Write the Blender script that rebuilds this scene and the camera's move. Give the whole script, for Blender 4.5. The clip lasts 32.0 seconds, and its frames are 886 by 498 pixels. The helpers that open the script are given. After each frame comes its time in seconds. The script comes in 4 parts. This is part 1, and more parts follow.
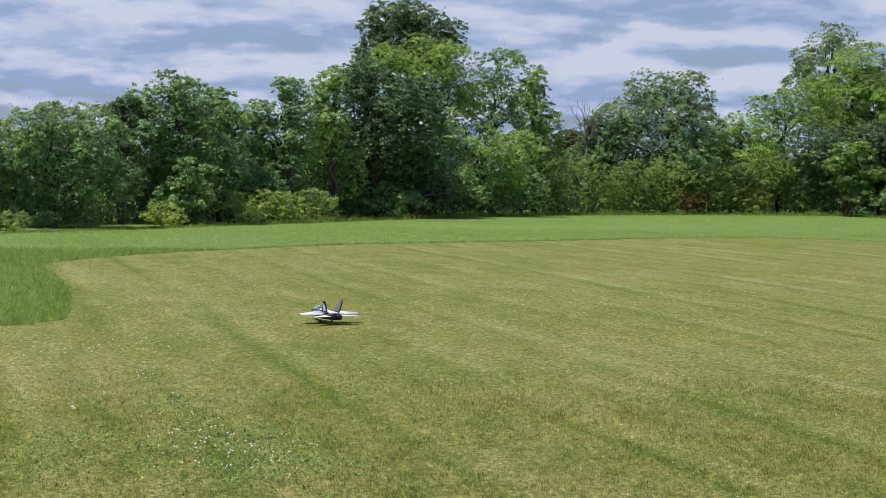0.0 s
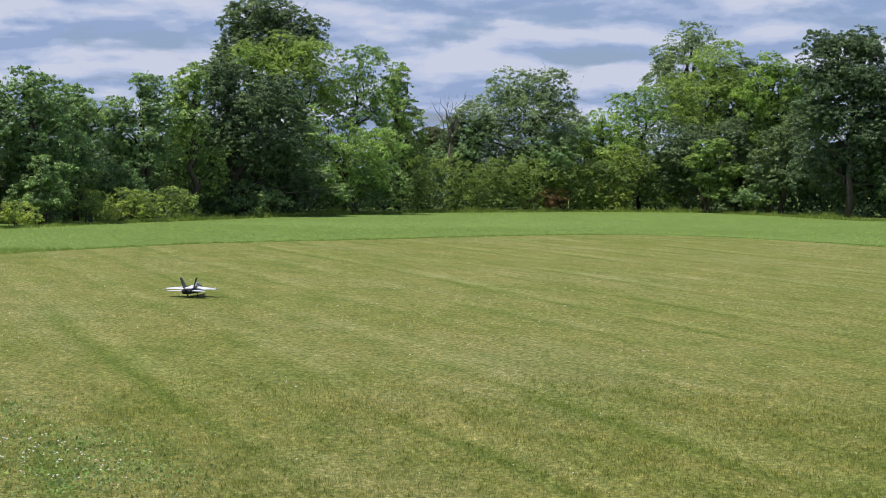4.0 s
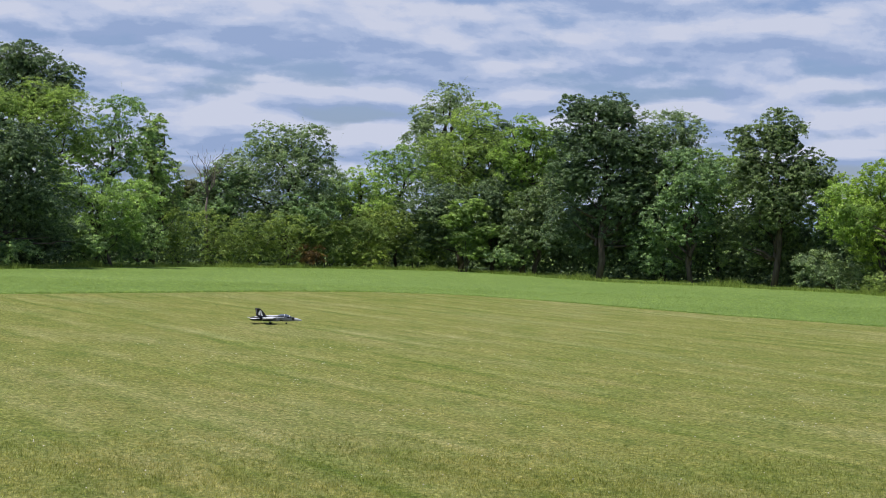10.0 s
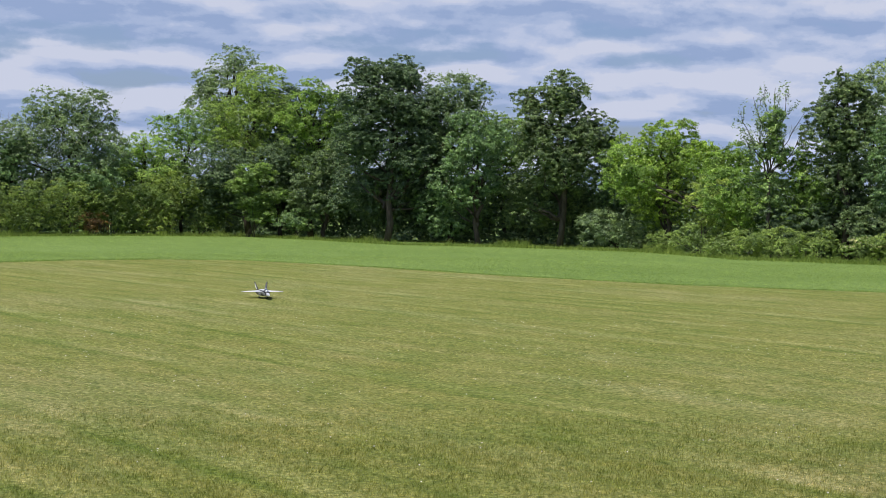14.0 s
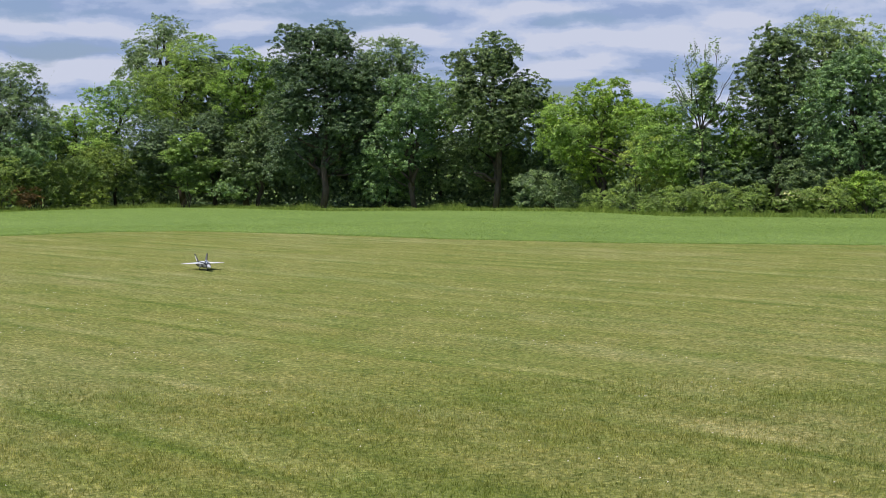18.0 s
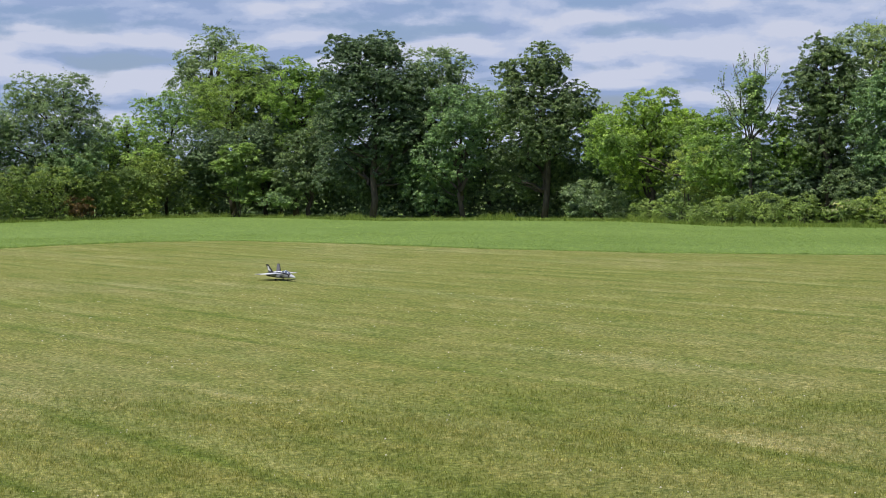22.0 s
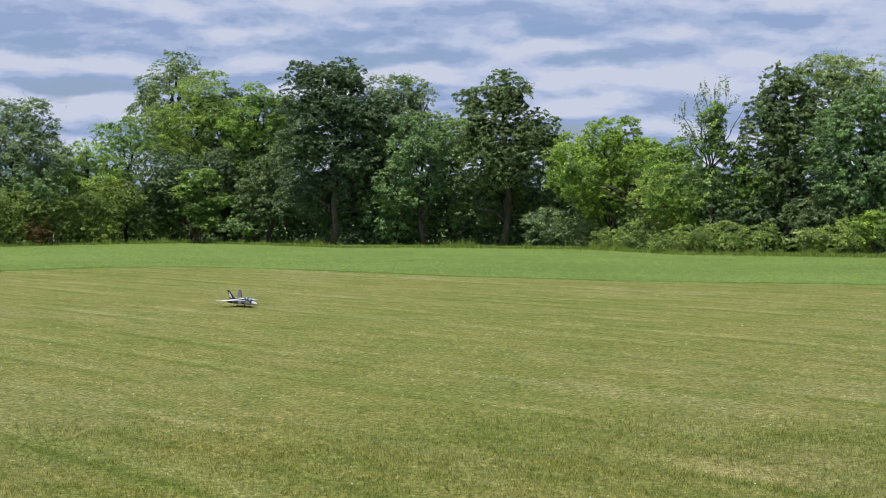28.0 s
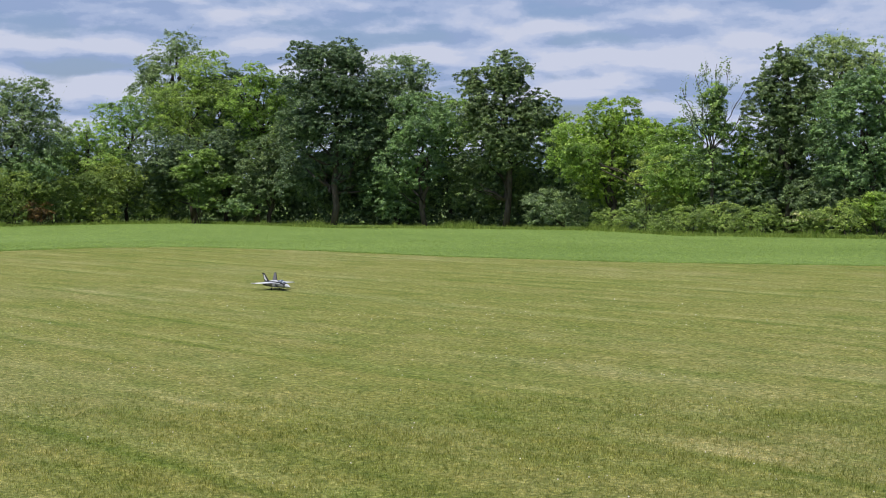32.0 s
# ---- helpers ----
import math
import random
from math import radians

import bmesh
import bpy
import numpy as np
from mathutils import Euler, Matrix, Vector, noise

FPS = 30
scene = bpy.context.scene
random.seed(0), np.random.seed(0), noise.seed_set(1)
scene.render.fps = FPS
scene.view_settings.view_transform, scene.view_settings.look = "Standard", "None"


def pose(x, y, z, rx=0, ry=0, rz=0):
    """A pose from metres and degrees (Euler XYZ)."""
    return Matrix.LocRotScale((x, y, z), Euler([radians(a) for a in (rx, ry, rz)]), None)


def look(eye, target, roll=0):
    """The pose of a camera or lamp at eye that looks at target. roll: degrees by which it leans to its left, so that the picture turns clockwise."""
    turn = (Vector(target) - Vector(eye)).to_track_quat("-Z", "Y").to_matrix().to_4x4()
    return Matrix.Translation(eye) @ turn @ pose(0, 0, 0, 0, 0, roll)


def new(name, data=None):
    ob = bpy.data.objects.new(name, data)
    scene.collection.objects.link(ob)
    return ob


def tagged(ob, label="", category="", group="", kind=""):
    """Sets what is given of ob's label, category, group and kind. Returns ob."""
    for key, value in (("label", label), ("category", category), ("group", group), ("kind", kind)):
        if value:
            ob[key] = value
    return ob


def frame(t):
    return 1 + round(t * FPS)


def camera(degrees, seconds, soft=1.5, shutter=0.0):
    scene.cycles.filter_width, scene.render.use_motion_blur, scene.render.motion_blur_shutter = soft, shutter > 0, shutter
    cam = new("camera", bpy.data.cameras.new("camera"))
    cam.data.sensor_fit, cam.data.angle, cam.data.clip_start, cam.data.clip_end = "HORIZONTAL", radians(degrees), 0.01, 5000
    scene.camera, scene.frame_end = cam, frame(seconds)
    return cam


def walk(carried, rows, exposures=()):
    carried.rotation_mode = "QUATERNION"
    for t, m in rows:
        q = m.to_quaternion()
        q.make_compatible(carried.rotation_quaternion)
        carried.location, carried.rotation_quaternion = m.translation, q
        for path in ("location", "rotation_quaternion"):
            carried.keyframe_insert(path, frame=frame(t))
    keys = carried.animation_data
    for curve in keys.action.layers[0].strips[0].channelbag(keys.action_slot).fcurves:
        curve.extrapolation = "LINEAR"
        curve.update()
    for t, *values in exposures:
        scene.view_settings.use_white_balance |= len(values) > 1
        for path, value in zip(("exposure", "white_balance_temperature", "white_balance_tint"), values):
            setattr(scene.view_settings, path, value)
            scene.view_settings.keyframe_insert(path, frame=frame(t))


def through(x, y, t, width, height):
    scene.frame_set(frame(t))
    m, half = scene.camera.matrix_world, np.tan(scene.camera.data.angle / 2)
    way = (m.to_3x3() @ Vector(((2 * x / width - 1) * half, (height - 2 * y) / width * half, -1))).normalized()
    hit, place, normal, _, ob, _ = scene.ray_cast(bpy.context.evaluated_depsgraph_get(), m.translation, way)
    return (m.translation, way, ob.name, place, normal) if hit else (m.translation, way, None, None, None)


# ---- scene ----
FOV = 29.328
cam = camera(FOV, 32.0, soft=0.4)


def held(x, y, z, yaw, pitch, roll):
    """Camera pose from its place, compass turn to the right of +y, tilt up and roll."""
    a, b = radians(yaw), radians(pitch)
    ahead = Vector((math.sin(a) * math.cos(b), math.cos(a) * math.cos(b), math.sin(b)))
    return look((x, y, z), Vector((x, y, z)) + ahead * 10, roll)


PATH = [
    (0, -0.167, -0.447, 1.690, -0.000, -2.713, 0.657),
    (0.5, -0.162, -0.451, 1.696, -0.236, -2.572, 0.565),
    (1, -0.168, -0.437, 1.694, -0.490, -2.358, 0.615),
    (1.5, -0.177, -0.468, 1.702, -0.889, -2.283, 0.781),
    (2, -0.171, -0.471, 1.703, -0.884, -2.443, 0.879),
    (2.5, -0.161, -0.454, 1.693, -0.311, -2.742, 0.823),
    (3, -0.150, -0.431, 1.693, 1.258, -2.825, 0.539),
    (3.5, -0.108, -0.356, 1.681, 3.395, -3.179, 0.440),
    (4, 0.014, -0.253, 1.701, 4.473, -2.759, 0.559),
    (4.5, 0.050, -0.177, 1.713, 4.990, -2.760, 0.538),
    (6.5, -0.087, -0.007, 1.678, 5.920, -1.963, 0.705),
    (7, -0.053, -0.014, 1.700, 7.216, -1.333, 0.481),
    (7.5, -0.056, -0.011, 1.697, 8.122, -0.852, 0.350),
    (8, -0.053, -0.002, 1.700, 8.669, -0.541, 0.405),
    (8.5, -0.045, -0.016, 1.700, 9.632, -0.359, 0.584),
    (9, -0.027, -0.094, 1.712, 10.859, -0.256, 0.740),
    (9.5, 0.015, -0.082, 1.714, 11.592, -0.530, 1.116),
    (10, -0.005, -0.010, 1.692, 12.692, -0.681, 1.794),
    (10.5, -0.061, 0.129, 1.706, 14.748, -0.753, 1.990),
    (11, -0.081, 0.196, 1.697, 16.682, -1.149, 1.699),
    (11.5, -0.050, 0.208, 1.700, 17.467, -1.310, 1.233),
    (12, -0.043, 0.233, 1.695, 18.081, -1.454, 0.944),
    (12.5, -0.036, 0.216, 1.699, 18.742, -1.477, 0.887),
    (13, -0.035, 0.196, 1.697, 19.332, -1.222, 0.975),
    (13.5, -0.040, 0.199, 1.707, 19.718, -1.238, 1.068),
    (14, -0.026, 0.180, 1.699, 19.942, -1.741, 1.005),
    (14.5, -0.036, 0.167, 1.696, 19.744, -2.290, 1.118),
    (16.5, -0.041, 0.120, 1.703, 18.535, -2.799, -0.195),
    (17, -0.039, 0.117, 1.700, 18.684, -3.282, -0.438),
    (17.5, -0.016, 0.127, 1.698, 20.646, -3.342, -0.407),
    (18, -0.008, 0.140, 1.702, 22.050, -2.952, -0.571),
    (18.5, -0.010, 0.150, 1.700, 21.880, -3.045, -0.836),
    (19, 0.010, 0.165, 1.696, 21.948, -3.151, -0.754),
    (19.5, 0.010, 0.160, 1.695, 21.976, -3.119, -0.874),
    (20, -0.001, 0.174, 1.693, 22.323, -3.155, -1.125),
    (20.5, 0.008, 0.159, 1.693, 22.359, -3.126, -1.207),
    (21, 0.051, 0.098, 1.703, 21.073, -3.095, -1.236),
    (21.5, 0.097, 0.046, 1.710, 20.303, -2.860, -0.943),
    (22, 0.122, 0.016, 1.706, 20.249, -2.604, -0.591),
    (22.5, 0.121, 0.018, 1.706, 20.673, -2.879, -0.564),
    (23, 0.143, 0.047, 1.708, 21.086, -2.786, -0.686),
    (23.5, 0.148, 0.061, 1.712, 21.800, -2.421, -0.676),
    (24, 0.139, 0.058, 1.716, 22.387, -2.404, -0.587),
    (24.5, 0.136, 0.054, 1.713, 22.175, -2.654, -0.553),
    (25, 0.130, 0.081, 1.711, 22.185, -2.453, -0.446),
    (25.5, 0.119, 0.077, 1.716, 22.014, -2.297, -0.329),
    (27.5, 0.115, 0.097, 1.700, 21.672, -1.896, -0.408),
    (28, 0.102, 0.101, 1.700, 21.625, -1.686, -0.264),
    (28.5, 0.100, 0.107, 1.699, 21.204, -1.708, -0.240),
    (29, 0.100, 0.123, 1.696, 21.005, -1.542, -0.129),
    (29.5, 0.103, 0.120, 1.700, 21.186, -1.446, 0.020),
    (30, 0.111, 0.116, 1.695, 21.012, -1.426, -0.112),
    (30.5, 0.109, 0.106, 1.702, 21.111, -1.494, -0.213),
    (31, 0.105, 0.099, 1.694, 21.287, -1.794, -0.129),
    (31.5, 0.107, 0.109, 1.690, 21.448, -2.095, -0.054),
    (32, 0.116, 0.114, 1.691, 21.599, -2.335, -0.165),
]
walk(cam, [(t, held(*p)) for t, *p in PATH])

# ---- daylight ----
SUN_AZ, SUN_EL = -108.0, 67.0        # degrees from +y towards +x, and above the horizon
world = bpy.data.worlds.new("sky")
scene.world = world
world.use_nodes = True
nt = world.node_tree
nt.nodes.clear()
N = nt.nodes.new
L = nt.links.new
w_out, w_bg = N("ShaderNodeOutputWorld"), N("ShaderNodeBackground")
sky = N("ShaderNodeTexSky")
sky.sky_type, sky.sun_disc = "NISHITA", False
sky.sun_elevation, sky.sun_rotation = radians(SUN_EL), radians(SUN_AZ)
sky.air_density, sky.dust_density, sky.ozone_density = 1.0, 1.2, 1.5
co = N("ShaderNodeTexCoord")


def w_noise(scale, detail, rough, dist, vec):
    n = N("ShaderNodeTexNoise")
    n.inputs["Scale"].default_value, n.inputs["Detail"].default_value = scale, detail
    n.inputs["Roughness"].default_value, n.inputs["Distortion"].default_value = rough, dist
    L(vec, n.inputs["Vector"])
    return n.outputs["Fac"]


def w_ramp(fac, *stops):
    r = N("ShaderNodeValToRGB")
    r.color_ramp.interpolation = "EASE"
    while len(r.color_ramp.elements) < len(stops):
        r.color_ramp.elements.new(0.5)
    for e, (p, c) in zip(r.color_ramp.elements, stops):
        e.position, e.color = p, (*c, 1)
    L(fac, r.inputs["Fac"])
    return r.outputs["Color"]


def w_math(op, a, b=0.0, c=0.0):
    n = N("ShaderNodeMath")
    n.operation = op
    for sock, v in zip(n.inputs, (a, b, c)):
        if isinstance(v, bpy.types.NodeSocket):
            L(v, sock)
        else:
            sock.default_value = v
    return n.outputs[0]


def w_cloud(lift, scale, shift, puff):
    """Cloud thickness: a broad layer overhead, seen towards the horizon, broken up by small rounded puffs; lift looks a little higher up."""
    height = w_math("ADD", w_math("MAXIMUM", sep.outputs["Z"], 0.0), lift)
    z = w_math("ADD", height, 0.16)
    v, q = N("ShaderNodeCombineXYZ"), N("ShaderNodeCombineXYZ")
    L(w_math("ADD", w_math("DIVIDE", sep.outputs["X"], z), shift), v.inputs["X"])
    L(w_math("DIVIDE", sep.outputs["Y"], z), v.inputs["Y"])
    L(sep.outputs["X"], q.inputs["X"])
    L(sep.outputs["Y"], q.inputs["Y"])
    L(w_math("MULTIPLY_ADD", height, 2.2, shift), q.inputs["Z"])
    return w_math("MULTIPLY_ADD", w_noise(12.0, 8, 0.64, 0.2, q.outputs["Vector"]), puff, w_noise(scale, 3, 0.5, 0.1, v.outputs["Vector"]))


dim = N("ShaderNodeMixRGB")
dim.blend_type, dim.inputs["Fac"].default_value = "MULTIPLY", 1.0
dim.inputs["Color2"].default_value = (0.075, 0.082, 0.112, 1)
L(sky.outputs["Color"], dim.inputs["Color1"])
sep = N("ShaderNodeSeparateXYZ")
L(co.outputs["Generated"], sep.inputs["Vector"])
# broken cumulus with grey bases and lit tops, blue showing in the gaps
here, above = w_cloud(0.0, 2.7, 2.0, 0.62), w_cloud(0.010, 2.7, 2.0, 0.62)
# single bright clouds (and gaps, negative) low over the wood: bearing, height, half width and half height in degrees, strength
PUFFS = [(-13.6, 4.16, 1.6, 0.57, 0.50), (-8.7, 4.76, 2.1, 0.62, 0.35), (-3.8, 3.64, 2.4, 0.48, 0.50), (-11.0, 2.47, 1.5, 0.22, 0.90), (5.5, 3.64, 2.1, 0.29, 0.50),
         (9.6, 5.23, 3.3, 0.53, 0.50), (4.2, 2.69, 1.3, 0.22, 0.40), (-10.4, 2.93, 2.8, 0.30, -1.50), (4.4, 5.36, 1.5, 0.22, -0.50), (2.5, 3.33, 2.0, 0.29, -0.35),
         (-12.9, 3.36, 2.4, 0.33, -0.40), (-4.9, 6.43, 2.2, 0.72, 0.45), (6.3, 3.43, 2.0, 0.33, 0.50), (10.5, 5.77, 2.0, 0.38, 0.40), (21.1, 5.90, 2.1, 0.38, 0.45),
         (12.9, 6.44, 2.9, 0.48, -0.40), (4.4, 4.21, 1.8, 0.24, -0.35), (25.8, 4.05, 2.1, 0.53, 1.20), (30.7, 4.38, 1.6, 0.53, 0.60), (28.7, 4.89, 1.3, 0.48, 0.50),
         (20.7, 3.81, 1.2, 0.29, 0.50), (10.9, 3.49, 1.3, 0.33, 0.40), (25.8, 3.39, 2.0, 0.19, -0.60), (28.5, 2.93, 1.8, 0.24, -0.60), (8.7, 4.50, 2.4, 0.53, -0.40),
         (16.9, 5.25, 3.3, 0.43, -0.40)]
ragged = w_noise(16.0, 5, 0.6, 0.0, co.outputs["Generated"])
bearing = w_math("ADD", w_math("MULTIPLY", w_math("ARCTAN2", sep.outputs["X"], sep.outputs["Y"]), 57.296), w_math("MULTIPLY_ADD", ragged, 5.0, -2.5))
height = w_math("ADD", w_math("MULTIPLY", w_math("ARCSINE", sep.outputs["Z"]), 57.296), w_math("MULTIPLY_ADD", w_noise(24.0, 6, 0.6, 0.0, co.outputs["Generated"]), 2.0, -1.0))
lumps = 0.0
for az, el, wide, tall, k in PUFFS:
    across = w_math("POWER", w_math("ABSOLUTE", w_math("DIVIDE", w_math("SUBTRACT", bearing, az), wide)), 2.0)
    along_up = w_math("POWER", w_math("ABSOLUTE", w_math("DIVIDE", w_math("SUBTRACT", height, el), tall)), 2.0)
    lumps = w_math("MULTIPLY_ADD", w_math("EXPONENT", w_math("MULTIPLY", w_math("ADD", across, along_up), -1.0)), k, lumps)
# overhead the gaps between the clouds are wider
gaps = w_math("MULTIPLY", w_math("SMOOTH_MIN", w_math("MAXIMUM", w_math("MULTIPLY_ADD", sep.outputs["Z"], 2.5, -0.6), 0.0), 1.0, 0.2), -0.35)
cover = w_ramp(w_math("ADD", w_math("MULTIPLY_ADD", lumps, 0.10, here), gaps), (0.64, (0.25, 0.25, 0.25)), (0.78, (1, 1, 1)))
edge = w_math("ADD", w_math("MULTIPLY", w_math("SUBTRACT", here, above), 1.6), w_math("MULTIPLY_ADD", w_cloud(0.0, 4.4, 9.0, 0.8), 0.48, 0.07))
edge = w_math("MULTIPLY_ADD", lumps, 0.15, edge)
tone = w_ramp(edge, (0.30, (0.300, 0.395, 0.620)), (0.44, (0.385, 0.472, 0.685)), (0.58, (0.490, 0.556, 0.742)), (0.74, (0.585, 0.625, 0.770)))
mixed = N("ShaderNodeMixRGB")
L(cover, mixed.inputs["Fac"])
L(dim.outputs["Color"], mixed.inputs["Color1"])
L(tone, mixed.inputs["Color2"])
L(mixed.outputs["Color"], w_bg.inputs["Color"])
w_bg.inputs["Strength"].default_value = 1.0
L(w_bg.outputs["Background"], w_out.inputs["Surface"])

sun_dir = Vector((math.sin(radians(SUN_AZ)) * math.cos(radians(SUN_EL)),
                  math.cos(radians(SUN_AZ)) * math.cos(radians(SUN_EL)), math.sin(radians(SUN_EL))))
sun = new("sun", bpy.data.lights.new("sun", "SUN"))
sun.data.energy, sun.data.angle, sun.data.color = 5.0, radians(0.55), (1.0, 0.96, 0.88)
sun.matrix_world = look(sun_dir * 100, (0, 0, 0))
scene.view_settings.exposure = 0.0


# ---- materials ----
def mat(name, rough=0.6, metal=0.0, spec=0.5):
    m = bpy.data.materials.new(name)
    m.use_nodes = True
    b = m.node_tree.nodes["Principled BSDF"]
    b.inputs["Roughness"].default_value, b.inputs["Metallic"].default_value = rough, metal
    b.inputs["Specular IOR Level"].default_value = spec
    return m, m.node_tree, b


def node(tree, kind, **inputs):
    n = tree.nodes.new(kind)
    for k, v in inputs.items():
        n.inputs[k.replace("_", " ")].default_value = v
    return n


def ramp(tree, fac, *stops):
    r = tree.nodes.new("ShaderNodeValToRGB")
    while len(r.color_ramp.elements) < len(stops):
        r.color_ramp.elements.new(0.5)
    for e, (p, c) in zip(r.color_ramp.elements, stops):
        e.position, e.color = p, (*c, 1)
    tree.links.new(fac, r.inputs["Fac"])
    return r.outputs["Color"]


def mixc(tree, fac, a, b, blend="MIX"):
    n = tree.nodes.new("ShaderNodeMixRGB")
    n.blend_type = blend
    for sock, v in ((n.inputs["Fac"], fac), (n.inputs["Color1"], a), (n.inputs["Color2"], b)):
        if isinstance(v, bpy.types.NodeSocket):
            tree.links.new(v, sock)
        elif isinstance(v, tuple):
            sock.default_value = (*v, 1)
        else:
            sock.default_value = v
    return n.outputs["Color"]


def noise_of(tree, scale, detail=4, rough=0.55, coord="Object", stretch=None, distortion=0.0):
    c = tree.nodes.new("ShaderNodeTexCoord")
    n = node(tree, "ShaderNodeTexNoise", Scale=scale, Detail=detail, Roughness=rough, Distortion=distortion)
    if stretch:
        m = node(tree, "ShaderNodeMapping", Scale=stretch)
        tree.links.new(c.outputs[coord], m.inputs["Vector"])
        tree.links.new(m.outputs["Vector"], n.inputs["Vector"])
    else:
        tree.links.new(c.outputs[coord], n.inputs["Vector"])
    return n.outputs["Fac"]


def bump(tree, b, height, strength=0.3, distance=0.02):
    n = node(tree, "ShaderNodeBump", Strength=strength, Distance=distance)
    tree.links.new(height, n.inputs["Height"])
    tree.links.new(n.outputs["Normal"], b.inputs["Normal"])


def leaf_mat(name, dark, mid, light, through=0.32, rough=0.5):
    """Leaves: each its own shade, drifting in tone over a metre or so, letting part of the light through."""
    m, t, b = mat(name, rough, 0.0, 0.45)
    g = t.nodes.new("ShaderNodeNewGeometry")
    col = ramp(t, g.outputs["Random Per Island"], (0.0, tuple(0.8 * d + 0.15 * c for d, c in zip(dark, mid))), (0.5, tuple(c * 1.05 for c in mid)), (1.0, tuple(0.15 * c + 1.05 * q for c, q in zip(mid, light))))
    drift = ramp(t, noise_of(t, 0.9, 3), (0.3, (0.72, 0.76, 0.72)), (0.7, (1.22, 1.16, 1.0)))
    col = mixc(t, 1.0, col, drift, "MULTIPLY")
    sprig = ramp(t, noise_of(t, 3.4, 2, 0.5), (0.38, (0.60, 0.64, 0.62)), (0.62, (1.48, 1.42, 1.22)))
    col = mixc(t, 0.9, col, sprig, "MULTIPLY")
    own = t.nodes.new("ShaderNodeObjectInfo")
    col = mixc(t, 1.0, col, ramp(t, own.outputs["Random"], (0.0, (0.80, 0.85, 0.92)), (0.5, (1.0, 1.0, 1.0)), (1.0, (1.22, 1.15, 0.95))), "MULTIPLY")
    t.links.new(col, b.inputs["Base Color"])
    tr = t.nodes.new("ShaderNodeBsdfTranslucent")
    t.links.new(mixc(t, 1.0, col, (1.16, 1.18, 0.78), "MULTIPLY"), tr.inputs["Color"])
    mx = node(t, "ShaderNodeMixShader", Fac=through * 0.85)
    t.links.new(b.outputs["BSDF"], mx.inputs[1])
    t.links.new(tr.outputs["BSDF"], mx.inputs[2])
    t.links.new(mx.outputs["Shader"], t.nodes["Material Output"].inputs["Surface"])
    return m


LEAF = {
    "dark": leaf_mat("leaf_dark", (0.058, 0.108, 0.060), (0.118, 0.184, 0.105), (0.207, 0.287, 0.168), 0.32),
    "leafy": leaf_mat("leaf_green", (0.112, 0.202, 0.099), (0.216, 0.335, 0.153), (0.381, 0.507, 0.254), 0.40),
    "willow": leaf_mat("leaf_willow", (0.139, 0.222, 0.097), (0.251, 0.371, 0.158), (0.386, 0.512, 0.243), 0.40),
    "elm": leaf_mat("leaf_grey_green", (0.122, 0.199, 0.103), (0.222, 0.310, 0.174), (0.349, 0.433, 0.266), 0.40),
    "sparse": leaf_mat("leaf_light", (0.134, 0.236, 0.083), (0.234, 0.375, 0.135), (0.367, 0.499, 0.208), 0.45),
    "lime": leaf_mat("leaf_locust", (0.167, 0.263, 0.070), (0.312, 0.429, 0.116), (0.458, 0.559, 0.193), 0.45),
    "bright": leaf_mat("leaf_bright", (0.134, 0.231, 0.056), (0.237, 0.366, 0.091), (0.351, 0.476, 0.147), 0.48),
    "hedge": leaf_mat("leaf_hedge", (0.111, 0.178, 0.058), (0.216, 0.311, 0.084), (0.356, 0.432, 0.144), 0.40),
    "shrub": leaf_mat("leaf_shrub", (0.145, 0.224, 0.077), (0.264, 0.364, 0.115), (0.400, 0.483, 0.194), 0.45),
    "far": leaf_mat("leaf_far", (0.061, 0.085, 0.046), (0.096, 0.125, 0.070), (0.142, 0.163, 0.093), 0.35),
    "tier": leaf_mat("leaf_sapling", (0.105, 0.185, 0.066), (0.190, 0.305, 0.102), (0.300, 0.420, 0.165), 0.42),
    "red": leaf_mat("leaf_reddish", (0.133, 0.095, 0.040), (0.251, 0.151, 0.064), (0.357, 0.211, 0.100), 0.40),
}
LEAF["flower"] = LEAF["shrub"]


m_blossom = leaf_mat("blossom_cream", (0.50, 0.48, 0.32), (0.62, 0.60, 0.44), (0.74, 0.73, 0.58), 0.2, 0.8)


def bark_mat(name, a, b_):
    m, t, b = mat(name, 0.9, 0.0, 0.2)
    n = noise_of(t, 9, 6, 0.65, "Object", (1, 1, 0.25))
    t.links.new(ramp(t, n, (0.3, a), (0.7, b_)), b.inputs["Base Color"])
    bump(t, b, n, 0.6, 0.02)
    return m


BARK = bark_mat("bark", (0.035, 0.028, 0.022), (0.12, 0.10, 0.08))
DEADWOOD = bark_mat("dead_wood", (0.09, 0.075, 0.065), (0.20, 0.17, 0.15))

# lawn: mower rows along ROW, yellowed and greener patches, thatch between the blades
ROW = -74.0


def maths(t, op, a, b=0.0, c=0.0):
    n = t.nodes.new("ShaderNodeMath")
    n.operation = op
    for sock, v in zip(n.inputs, (a, b, c)):
        if isinstance(v, bpy.types.NodeSocket):
            t.links.new(v, sock)
        else:
            sock.default_value = v
    return n.outputs[0]


